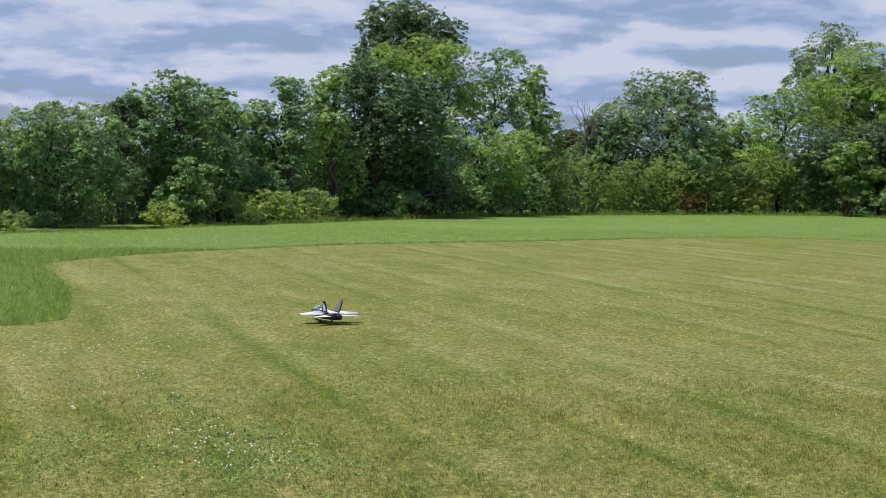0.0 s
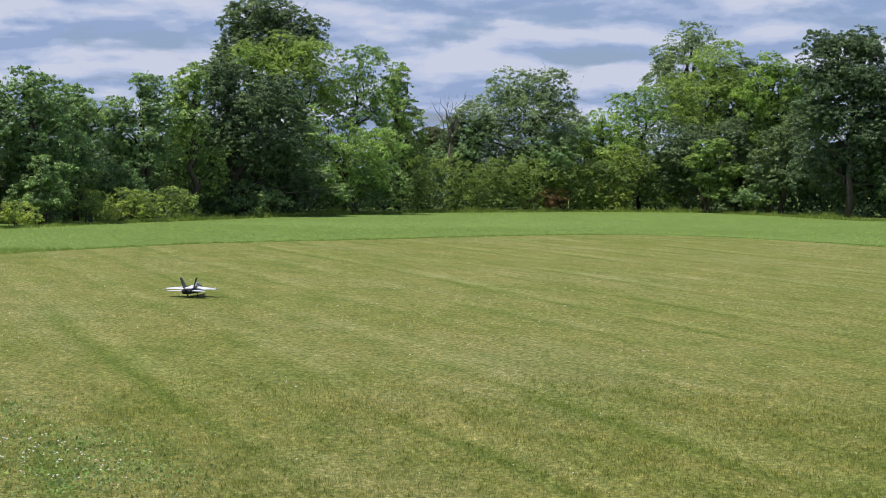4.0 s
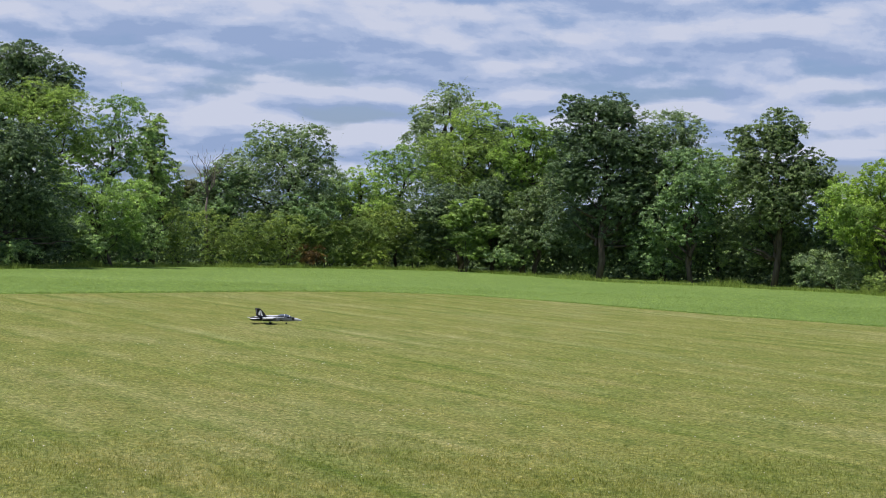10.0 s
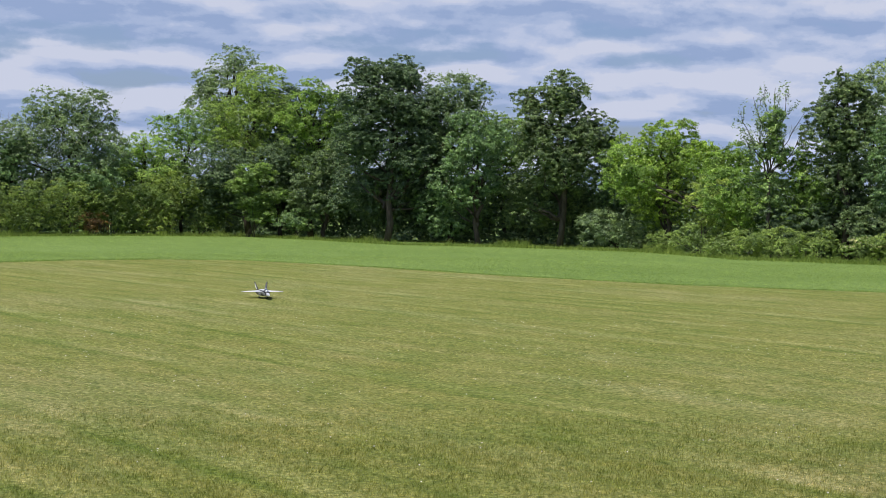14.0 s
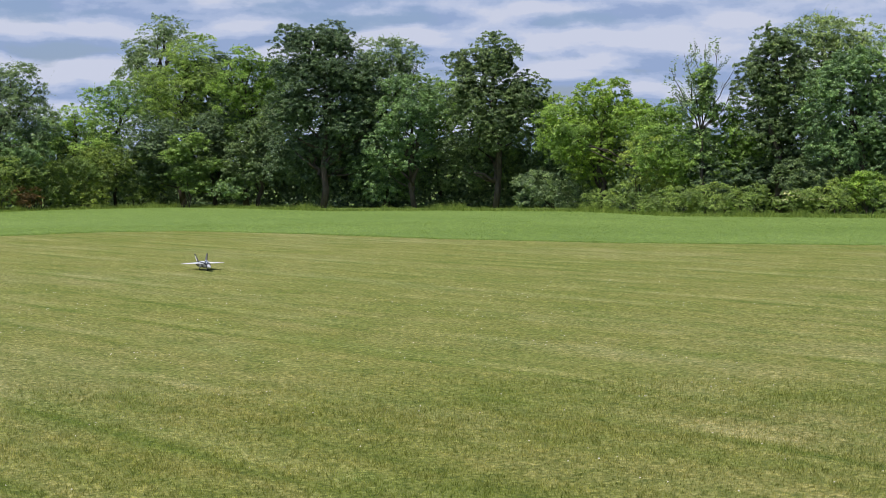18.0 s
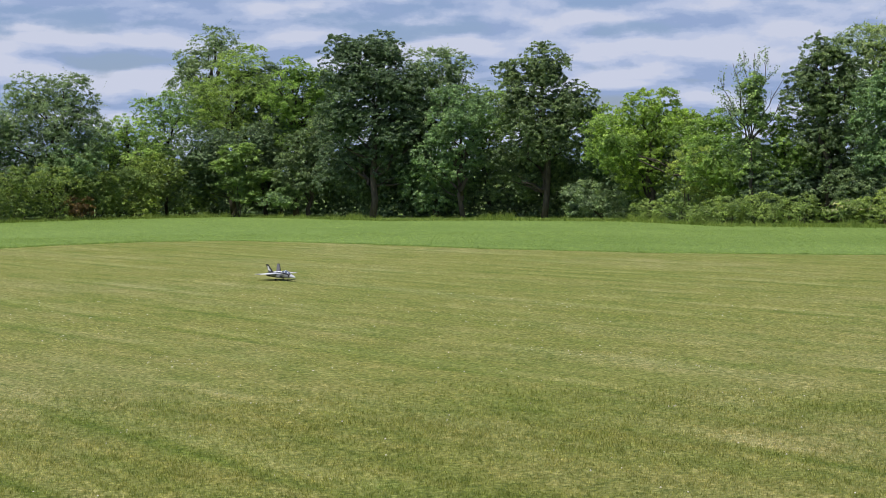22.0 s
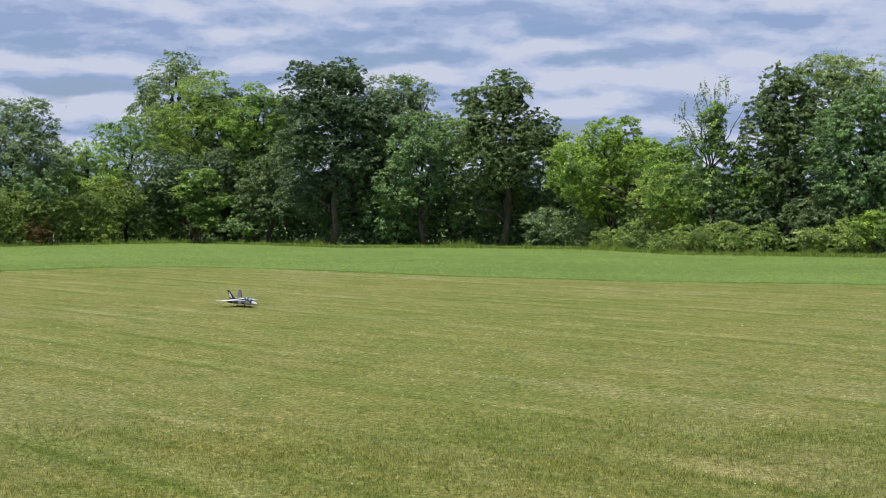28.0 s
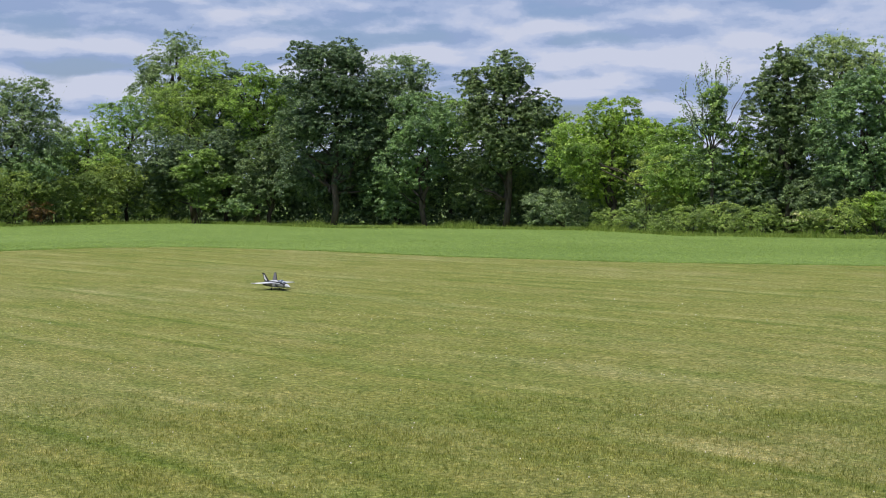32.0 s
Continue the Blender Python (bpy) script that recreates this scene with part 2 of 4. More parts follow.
def grass_colour(t, tall):
    c = t.nodes.new("ShaderNodeTexCoord")
    m = node(t, "ShaderNodeMapping", Rotation=(0, 0, radians(-ROW)))
    t.links.new(c.outputs["Object"], m.inputs["Vector"])
    sep = t.nodes.new("ShaderNodeSeparateXYZ")
    t.links.new(m.outputs["Vector"], sep.inputs["Vector"])

    def along(stretch, scale, detail=4, rough=0.55):
        s = node(t, "ShaderNodeMapping", Scale=stretch)
        t.links.new(m.outputs["Vector"], s.inputs["Vector"])
        n = node(t, "ShaderNodeTexNoise", Scale=scale, Detail=detail, Roughness=rough)
        t.links.new(s.outputs["Vector"], n.inputs["Vector"])
        return n.outputs["Fac"]
    big, small = along((0.6, 1, 1), 0.3, 4), along((0.55, 1, 1), 2.2, 6, 0.62)
    if tall:
        col = ramp(t, big, (0.3, (0.137, 0.212, 0.049)), (0.7, (0.173, 0.255, 0.068)))
        tufts = ramp(t, along((1, 1, 1), 11, 4, 0.65), (0.34, (0.50, 0.58, 0.46)), (0.5, (0.96, 0.97, 0.95)), (0.68, (1.62, 1.48, 1.46)))
        col = mixc(t, 1.0, col, tufts, "MULTIPLY")
        return mixc(t, 0.75, col, ramp(t, small, (0.3, (0.8, 0.84, 0.8)), (0.7, (1.2, 1.15, 1.15))), "MULTIPLY"), small
    pos = maths(t, "MULTIPLY_ADD", along((0.25, 0.3, 1), 0.6, 3), 0.7, sep.outputs["Y"])
    track = maths(t, "FRACT", maths(t, "DIVIDE", maths(t, "SUBTRACT", pos, 4.05), 1.27))
    rows = ramp(t, along((0.16, 1, 1), 0.8, 6, 0.62), (0.32, (0.173, 0.194, 0.045)), (0.5, (0.226, 0.228, 0.066)), (0.68, (0.266, 0.262, 0.112)))
    lines = ramp(t, track, (0.0, (0.60, 0.76, 0.48)), (0.06, (0.84, 0.92, 0.76)), (0.13, (1.10, 1.10, 1.2)), (0.22, (1.22, 1.21, 1.46)), (0.33, (1.08, 1.08, 1.14)), (0.46, (1, 1, 1)),
                 (0.60, (0.90, 0.95, 0.86)), (0.70, (1.03, 1.02, 1.0)), (0.88, (0.98, 0.98, 0.95)), (0.95, (0.80, 0.89, 0.72)), (1.0, (0.60, 0.76, 0.48)))
    worn = ramp(t, along((0.22, 0.9, 1), 0.8, 3), (0.38, (0.03, 0.03, 0.03)), (0.64, (0.95, 0.95, 0.95)))
    patch = ramp(t, big, (0.30, (0.173, 0.201, 0.045)), (0.5, (0.226, 0.229, 0.066)), (0.70, (0.275, 0.262, 0.118)))
    streak = ramp(t, along((0.3, 1, 1), 1.7, 6, 0.65), (0.30, (0.66, 0.80, 0.58)), (0.48, (1, 1, 1)), (0.60, (1.05, 1.0, 1.0)), (0.74, (1.36, 1.26, 1.60)))
    col = mixc(t, 0.5, rows, patch)
    col = mixc(t, worn, col, lines, "MULTIPLY")
    col = mixc(t, 0.55, col, streak, "MULTIPLY")
    col = mixc(t, 0.8, col, ramp(t, along((0.55, 1, 1), 1.05, 4, 0.6), (0.30, (0.74, 0.86, 0.62)), (0.46, (0.98, 1.0, 0.95)), (0.60, (1.04, 1.02, 1.04)), (0.74, (1.22, 1.16, 1.36))), "MULTIPLY")
    col = mixc(t, 0.6, col, ramp(t, small, (0.30, (0.66, 0.78, 0.56)), (0.5, (1, 1, 1)), (0.70, (1.24, 1.22, 1.40))), "MULTIPLY")
    col = mixc(t, 0.9, col, ramp(t, along((0.9, 1, 1), 8.5, 5, 0.65), (0.30, (0.58, 0.70, 0.50)), (0.46, (0.95, 0.98, 0.92)), (0.58, (1.08, 1.05, 1.06)), (0.72, (1.55, 1.45, 1.65))), "MULTIPLY")
    clump = ramp(t, along((1, 1, 1), 26, 3, 0.6), (0.34, (0.50, 0.56, 0.42)), (0.5, (0.92, 0.93, 0.90)), (0.66, (1.52, 1.48, 1.70)))
    return mixc(t, 1.0, col, clump, "MULTIPLY"), small


m_lawn, t_, b_ = mat("lawn", 0.9, 0, 0.15)
c_, n_ = grass_colour(t_, False)
fine, tuft = noise_of(t_, 60, 4, 0.75), noise_of(t_, 13, 5, 0.7)
c_ = mixc(t_, 0.9, c_, ramp(t_, fine, (0.32, (0.47, 0.53, 0.40)), (0.68, (1.30, 1.24, 1.25))), "MULTIPLY")
c_ = mixc(t_, 0.9, c_, ramp(t_, tuft, (0.30, (0.66, 0.74, 0.60)), (0.5, (1, 1, 1)), (0.72, (1.32, 1.28, 1.45))), "MULTIPLY")
t_.links.new(c_, b_.inputs["Base Color"])
bump(t_, b_, fine, 0.7, 0.03)

m_meadow, t_, b_ = mat("meadow", 0.9, 0, 0.15)
c_, n_ = grass_colour(t_, True)
t_.links.new(c_, b_.inputs["Base Color"])
bump(t_, b_, noise_of(t_, 30, 5, 0.7), 0.8, 0.05)


def blade_mat(name, tall, lo, hi, through=0.3):
    m, t, b = mat(name, 0.65, 0, 0.25)
    c, n = grass_colour(t, tall)
    g = t.nodes.new("ShaderNodeNewGeometry")
    c = mixc(t, 1.0, c, ramp(t, g.outputs["Random Per Island"], (0, lo), (0.8, hi), (0.93, tuple(q * w for q, w in zip(hi, (1.15, 1.16, 1.45))))), "MULTIPLY")
    t.links.new(c, b.inputs["Base Color"])
    tr = t.nodes.new("ShaderNodeBsdfTranslucent")
    t.links.new(c, tr.inputs["Color"])
    mx = node(t, "ShaderNodeMixShader", Fac=through)
    t.links.new(b.outputs["BSDF"], mx.inputs[1])
    t.links.new(tr.outputs["BSDF"], mx.inputs[2])
    t.links.new(mx.outputs["Shader"], t.nodes["Material Output"].inputs["Surface"])
    return m


m_blade = blade_mat("lawn_blades", False, (1.05, 1.06, 0.76), (2.1, 1.98, 1.8), 0.7)
m_tall = blade_mat("meadow_blades", True, (1.34, 1.23, 1.16), (1.84, 1.70, 1.58), 0.6)
m_weed = blade_mat("weed_blades", True, (0.9, 0.95, 0.8), (1.9, 1.6, 1.3), 0.5)


def plain(name, colour, rough=0.5, metal=0.0, spec=0.5, wear=0.12, scale=18):
    m, t, b = mat(name, rough, metal, spec)
    lo, hi = tuple(c * (1 - wear) for c in colour), tuple(min(1, c * (1 + wear)) for c in colour)
    n = noise_of(t, scale, 5, 0.6)
    t.links.new(ramp(t, n, (0.35, lo), (0.65, hi)), b.inputs["Base Color"])
    return m


def link(name, me, material, parent=None, label=""):
    ob = new(name, me)
    me.materials.append(material)
    if parent:
        ob.parent = parent
    if label:
        ob["label"] = label
    return ob


def part(name, bm, material, parent=None, label="", smooth=True):
    me = bpy.data.meshes.new(name)
    bm.to_mesh(me)
    bm.free()
    if smooth:
        me.polygons.foreach_set("use_smooth", [True] * len(me.polygons))
    return link(name, me, material, parent, label)


def quads_mesh(name, verts, size):
    """A mesh of loose faces with that many corners each, from an array of corners in order."""
    me = bpy.data.meshes.new(name)
    n = len(verts)
    me.vertices.add(n)
    me.vertices.foreach_set("co", verts.astype(np.float32).ravel())
    me.loops.add(n)
    me.loops.foreach_set("vertex_index", np.arange(n, dtype=np.int32))
    me.polygons.add(n // size)
    me.polygons.foreach_set("loop_start", np.arange(0, n, size, dtype=np.int32))
    me.polygons.foreach_set("loop_total", np.full(n // size, size, dtype=np.int32))
    me.update(calc_edges=True)
    return me


def unit(v):
    return v / np.maximum(np.linalg.norm(v, axis=-1, keepdims=True), 1e-9)


def leaves(rng, pos, out, length, width, droop=0.25, jitter=0.55):
    """Pointed leaves at pos, one face each, turned roughly to out and up."""
    n = len(pos)
    nor = unit(out * 0.6 + np.array((0, 0, 0.45)) + rng.normal(0, jitter, (n, 3)))
    ax = rng.normal(0, 1, (n, 3)) + out * 0.5
    ax[:, 2] -= droop
    ax = unit(ax - nor * (ax * nor).sum(-1, keepdims=True))
    sd = np.cross(nor, ax)
    ln = length * rng.uniform(0.6, 1.3, (n, 1))
    wd = width * rng.uniform(0.6, 1.3, (n, 1))
    v = np.empty((n, 3, 3))
    v[:, 0] = pos - ax * ln * 0.42 + sd * wd * 0.5
    v[:, 1] = pos + ax * ln * 0.58
    v[:, 2] = pos - ax * ln * 0.36 - sd * wd * 0.5
    return v.reshape(-1, 3)


def sphere_dirs(rng, n):
    return unit(rng.normal(0, 1, (n, 3)))


STYLE = {  # bough radius and flatness, clumps to the square metre of bough, leaves in a clump, leaf length and width, clump size, filling, twig tips to a bough, how loosely boughs stand
    "dark": (0.37, 0.92, 20, 28, 0.063, 0.047, 0.099, 1.33, 1.4, 1.00),
    "leafy": (0.32, 0.95, 20, 26, 0.063, 0.047, 0.104, 0.75, 1.6, 1.05),
    "willow": (0.34, 0.90, 21, 26, 0.070, 0.032, 0.104, 0.71, 5.5, 1.05),
    "elm": (0.36, 0.95, 20, 25, 0.060, 0.038, 0.104, 0.62, 6.5, 1.06),
    "sparse": (0.34, 0.85, 15, 24, 0.062, 0.043, 0.113, 0.20, 3.0, 1.06),
    "lime": (0.46, 0.75, 26, 30, 0.047, 0.032, 0.099, 0.62, 1.5, 1.02),
    "bright": (0.32, 0.85, 20, 26, 0.062, 0.041, 0.104, 0.71, 1.8, 1.04),
    "hedge": (0.33, 0.80, 28, 26, 0.049, 0.031, 0.077, 0.36, 2.0, 1.06),
    "shrub": (0.19, 0.85, 38, 26, 0.044, 0.024, 0.067, 0.80, 2.5, 1.05),
    "tier": (0.30, 0.40, 24, 26, 0.060, 0.043, 0.090, 0.62, 1.0, 1.02),
    "flower": (0.20, 0.70, 38, 25, 0.048, 0.032, 0.067, 0.80, 0.6, 1.03),
    "red": (0.20, 0.70, 32, 25, 0.049, 0.032, 0.072, 0.80, 1.0, 1.04),
    "far": (0.40, 0.70, 13, 24, 0.110, 0.080, 0.153, 0.99, 1.0, 1.00),
}












def crown_mesh(rng, blobs, side, kind):
    """Leaves in clumps over the upper, outer sides of many flat boughs, which stand over large masses; side is the unit vector along which the masses lie."""
    rb0, flat, per, count, ll, lw, size, fill, tips, loose = STYLE[kind]
    deep = np.array((side[1], -side[0], 0.0))
    s3 = np.array((side[0], side[1], 0.0))
    ahead = np.array((-side[1], side[0], 0.0))
    up = np.array((0, 0, 1.0))
    top = max(q[1] + q[3] for q in blobs)
    shapes = []
    for u, z, ru, rz in blobs:
        rd = 0.5 * (ru + rz) * 0.9
        back = (2.9 if top > 4.2 else 0.4 * top) * max(0.0, 1 - z / (0.5 * top)) if top > 3.0 else 0.0
        shapes.append((s3 * u + up * z + ahead * back, np.array((ru, rd, rz))))
    turn_to = np.stack((s3, deep, up))

    def covered(p, own, limit):
        hid = np.zeros(len(p), bool)
        for j, (mid, rad) in enumerate(shapes):
            if j != own:
                hid |= (((p - mid) @ turn_to.T / rad) ** 2).sum(-1) < limit
        return hid

    got = []
    for j, (mid, rad) in enumerate(shapes):
        ru, rd, rz = rad
        area = 4 * math.pi * ((ru * rz) ** 1.6 / 3 + (ru * rd) ** 1.6 / 3 + (rd * rz) ** 1.6 / 3) ** (1 / 1.6)
        rb = min(rb0, 0.55 * min(ru, rz))
        nb = int(np.clip(1.05 * area / (math.pi * rb * rb), 7, 90))
        k = np.arange(nb) + 0.5
        tilt, turn = np.arccos(1 - 2 * k / nb), math.pi * (1 + 5 ** 0.5) * k + rng.uniform(0, 6)
        bd = unit(np.stack([np.sin(tilt) * np.cos(turn), np.sin(tilt) * np.sin(turn), np.cos(tilt)], -1) + rng.normal(0, 0.2, (nb, 3)))
        br = rb * rng.uniform(0.5, 1.6, nb)
        mean = (ru * rz) ** 0.5
        at = bd * (loose - 0.72 * np.minimum(br / mean, 0.7) * rng.uniform(0.35, 1.3, nb) + rng.normal(0, 0.05, nb))[:, None]
        bc = (at * rad) @ turn_to + mid
        bo = unit(bd @ turn_to + up * 0.35)
        keep = ~covered(bc, j, 0.62) & (bc[:, 2] > 0.08) & (rng.random(nb) < 0.93)
        bc, bo, br = bc[keep], bo[keep], br[keep]
        if not len(br):
            continue
        # clumps over each bough, most of them on its upper and outer side
        inner = bo @ ahead
        n = rng.poisson(2 * math.pi * br * br * per * np.where(inner > 0.35, 0.5, 1.0) + 2)
        b = np.repeat(np.arange(len(br)), n)
        d = unit(sphere_dirs(rng, len(b)) + bo[b] * 0.55 + up * 0.38)
        c = bc[b] + d * (br[b] * rng.uniform(0.72, 1.06, len(b)) * np.where(rng.random(len(b)) < 0.15, 0.6, 1.0))[:, None] * (1.12, 1.12, flat)
        ok = c[:, 2] > 0.06
        c, d = c[ok], d[ok]
        cs = size * rng.uniform(0.55, 1.35, len(c))
        k = rng.poisson(count * (cs / size) ** 1.6 + 1)
        o = np.repeat(d, k, 0)
        e = unit(sphere_dirs(rng, k.sum()) + o * 0.45 + up * 0.5)
        r = np.repeat(cs, k)[:, None] * rng.uniform(0.25, 1.1, (k.sum(), 1))
        got.append(leaves(rng, np.repeat(c, k, 0) + e * r * (1, 1, 0.62), unit(e * 0.5 + o), ll, lw, jitter=0.62))
        # leaves on the shaded twigs inside
        m = int(area * 120 * fill)
        if m:
            d = sphere_dirs(rng, m) * rng.uniform(0.1, 1.0, (m, 1)) ** 0.5 * 0.66
            p = (d * rad) @ turn_to + mid
            p = p[(p[:, 2] > 0.1) & ~covered(p, j, 0.3)]
            got.append(leaves(rng, p, unit(p - mid), ll * 2.1, lw * 2.3))
        # leafy shoots that leave the boughs outwards and up
        m = rng.poisson(tips * len(br) * 0.6)
        if m:
            b = rng.integers(0, len(br), m)
            o = unit(bo[b] * 0.7 + up * 0.5 + rng.normal(0, 0.4, (m, 3)))
            q = 20
            t = np.tile(np.linspace(0.0, 1, q), m)[:, None]
            oo = np.repeat(o, q, 0)
            sag = np.repeat(rng.normal(0, 0.3, (m, 3)) - up * 0.3, q, 0)
            reach = np.repeat(rng.uniform(0.5, 1.1, m) * br[b] * (0.95 if tips > 5 else 0.8) + 0.08, q)[:, None]
            pos = np.repeat(bc[b] + o * br[b][:, None] * (0.75, 0.75, 0.5), q, 0) + oo * t * reach + sag * t * t * reach + rng.normal(0, 0.024, (m * q, 3)) * (1.15 - t)
            got.append(leaves(rng, pos[pos[:, 2] > 0.05], oo[pos[:, 2] > 0.05], ll * 0.9, lw * 0.8))
    return quads_mesh("crown", np.concatenate(got), 3)


def tube(bm, pts, radii, sides=7):
    rings = []
    for i, (p, r) in enumerate(zip(pts, radii)):
        p = Vector(p)
        d = (Vector(pts[min(i + 1, len(pts) - 1)]) - Vector(pts[max(i - 1, 0)])).normalized()
        a = d.orthogonal().normalized()
        b = d.cross(a)
        rings.append([bm.verts.new(p + (a * math.cos(6.2832 * k / sides) + b * math.sin(6.2832 * k / sides)) * r) for k in range(sides)])
    for r0, r1 in zip(rings, rings[1:]):
        for k in range(sides):
            bm.faces.new((r0[k], r0[(k + 1) % sides], r1[(k + 1) % sides], r1[k]))
    bm.faces.new(rings[0][::-1])
    bm.faces.new(rings[-1])


def branch(rng, a, b, r0, r1, bend=0.08, steps=5):
    a, b = np.array(a, float), np.array(b, float)
    ln = np.linalg.norm(b - a)
    pts = [a + (b - a) * k / steps + (rng.normal(0, bend * ln, 3) * math.sin(math.pi * k / steps) * (1, 1, 0.4)) for k in range(steps + 1)]
    return [tuple(p) for p in pts], [r0 + (r1 - r0) * k / steps for k in range(steps + 1)]


# ---- ground ----
# outline of the mown field (its far, left and right edges are real; it closes behind the camera)
MOWN = [(-40, -30), (-16, 16.2), (-7.5, 16.8), (-5.2, 16.95), (-4.5, 17.2), (-4.28, 17.9), (-4.5, 19.2), (-5.05, 21.7), (-5.92, 24.7), (-6.95, 28.0), (-6.45, 30.2),
        (-5.3, 32.6), (-2.4, 36.5), (1.6, 39.2), (5.4, 42.0), (8.0, 43.0), (10.0, 42.4), (11.4, 40.2), (12.4, 38.2), (13.9, 34.6),
        (16.2, 30.9), (20.1, 27.2), (26, 22.5), (40, 12), (45, -30)]


def inside(px, py, poly):
    px, py = np.asarray(px), np.asarray(py)
    c = np.zeros(px.shape, bool)
    for (x0, y0), (x1, y1) in zip(poly, poly[1:] + poly[:1]):
        hit = ((y0 > py) != (y1 > py)) & (px < (x1 - x0) * (py - y0) / (y1 - y0 + 1e-12) + x0)
        c ^= hit
    return c


bm = bmesh.new()
bmesh.ops.create_circle(bm, cap_ends=True, segments=96, radius=3000)
tagged(part("ground", bm, m_meadow, smooth=False), "green unmown meadow running out to the horizon", "grass", kind="structure")
bm = bmesh.new()
f = bm.faces.new([bm.verts.new((x, y, 0.006)) for x, y in MOWN])
bmesh.ops.triangulate(bm, faces=[f])
tagged(part("mown_field", bm, m_lawn, smooth=False), "short-mown yellowish green lawn with mower rows", "lawn", kind="structure")


def blades(rng, x, y, h, w, lean=0.5):
    """One triangle a blade."""
    n = len(x)
    a = rng.uniform(0, 2 * math.pi, n)
    w = w * np.where(rng.random(n) < 0.06, 1.7, 1.0)
    hh = h * rng.uniform(0.5, 1.25, n)
    ln = rng.normal(0, lean, (n, 2)) * hh[:, None]
    v = np.zeros((n, 3, 3))
    dx, dy = np.cos(a) * w / 2, np.sin(a) * w / 2
    v[:, 0, 0], v[:, 0, 1] = x - dx, y - dy
    v[:, 1, 0], v[:, 1, 1] = x + dx, y + dy
    v[:, 2, 0], v[:, 2, 1], v[:, 2, 2] = x + ln[:, 0], y + ln[:, 1], hh
    return v.reshape(-1, 3)


def fan(rng, n, r0, r1, a0=-18.5, a1=40.0):
    """Even scatter over a sector of the field."""
    r = np.sqrt(rng.uniform(r0 * r0, r1 * r1, n))
    a = np.radians(rng.uniform(a0, a1, n))
    return r * np.sin(a), r * np.cos(a)


rng = np.random.default_rng(11)
got = []
for n, r0, r1, h, w in ((290000, 8.0, 14.0, 0.026, 0.0058), (240000, 12.0, 22.0, 0.015, 0.0062), (90000, 19.0, 34.0, 0.010, 0.0085)):
    x, y = fan(rng, n, r0, r1)
    r = np.hypot(x, y)
    ok = inside(x, y, MOWN) & (rng.random(n) < np.clip((r1 - r) / (0.45 * (r1 - r0)), 0, 1)) & ((rng.random(n) < np.clip((r - r0) / 2.5, 0, 1)) | (r0 < 10))
    x, y = x[ok], y[ok]
    tuft = 0.9 + 0.3 * np.clip(np.sin(x * 9.1 + 2 * np.sin(y * 3.3)) * np.sin(y * 7.7 + 2 * np.sin(x * 4.1)) + 0.35 * np.sin(x * 2.3 + y * 1.7), -0.6, 1.4)
    got.append(blades(rng, x, y, h * tuft, w, 0.42 if r0 < 10 else 0.6))
tagged(link("lawn_grass", quads_mesh("lawn_grass", np.concatenate(got), 3), m_blade), "short cut blades of yellow-green lawn grass", "grass", kind="stuff")

got = []
for n, r0, r1, h, w, lean in ((60000, 15.0, 34.0, 0.09, 0.012, 0.7), (110000, 30.0, 48.0, 0.032, 0.010, 2.0), (40000, 48.0, 70.0, 0.034, 0.014, 2.0)):
    x, y = fan(rng, n, r0, r1, -19.5, -4 if r0 < 20 else 41)
    ok = ~inside(x, y, MOWN)
    got.append(blades(rng, x[ok], y[ok], h, w, lean))
# the upright edge that the mower left
for (x0, y0), (x1, y1) in list(zip(MOWN, MOWN[1:]))[2:-3]:
    n = int(math.hypot(x1 - x0, y1 - y0) * 420)
    t = rng.random(n)
    off = np.abs(rng.normal(0, 0.16, n))
    nx, ny = np.array((y1 - y0, x0 - x1)) / -math.hypot(x1 - x0, y1 - y0)
    ragged = 0.03 * np.sin(t * 31 + x0) + 0.02 * np.sin(t * 83 + y0)
    got.append(blades(rng, x0 + (x1 - x0) * t + nx * (off + ragged), y0 + (y1 - y0) * t + ny * (off + ragged), (0.052 + 0.03 * np.sin(t * 47 + x1)) * (0.8 if x0 < 6 else 0.45), 0.011, 0.8))
tagged(link("meadow_grass", quads_mesh("meadow_grass", np.concatenate(got), 3), m_tall), "taller green meadow grass along the mown edge", "grass", kind="stuff")

# line of the wood's edge: compass bearing in degrees and distance
WOOD = [(-22, 39.5), (-15.1, 42.5), (-9.5, 46.4), (-3.7, 53.0), (0.1, 58.6), (4.0, 63.5), (7.3, 66.0), (10.7, 68.0), (13.3, 68.7), (18.2, 60.6),
        (22.0, 59.9), (26.6, 57.3), (29.6, 52.0), (36.3, 49.9), (44, 49)]


def wood_edge(b):
    return np.interp(b, [p[0] for p in WOOD], [p[1] for p in WOOD])


b = rng.uniform(-20, 42, 30000)
r = wood_edge(b) + rng.normal(-0.35, 0.4, len(b))
x, y = r * np.sin(np.radians(b)), r * np.cos(np.radians(b))
hgt = 0.07 + 0.09 * rng.random(len(b)) + 0.16 * np.clip(np.sin(b * 1.9) * np.sin(b * 0.73 + 1) + 0.4 * np.sin(b * 7.3) + 0.25 * np.sin(b * 17.0), 0, 1)
hgt *= np.interp(b, (-9, -4), (0.4, 1.0))
tagged(link("weeds", quads_mesh("weeds", blades(rng, x, y, hgt, 0.017, 0.42), 3), m_weed), "long seeding grass and weeds at the foot of the trees", "weeds", kind="stuff")

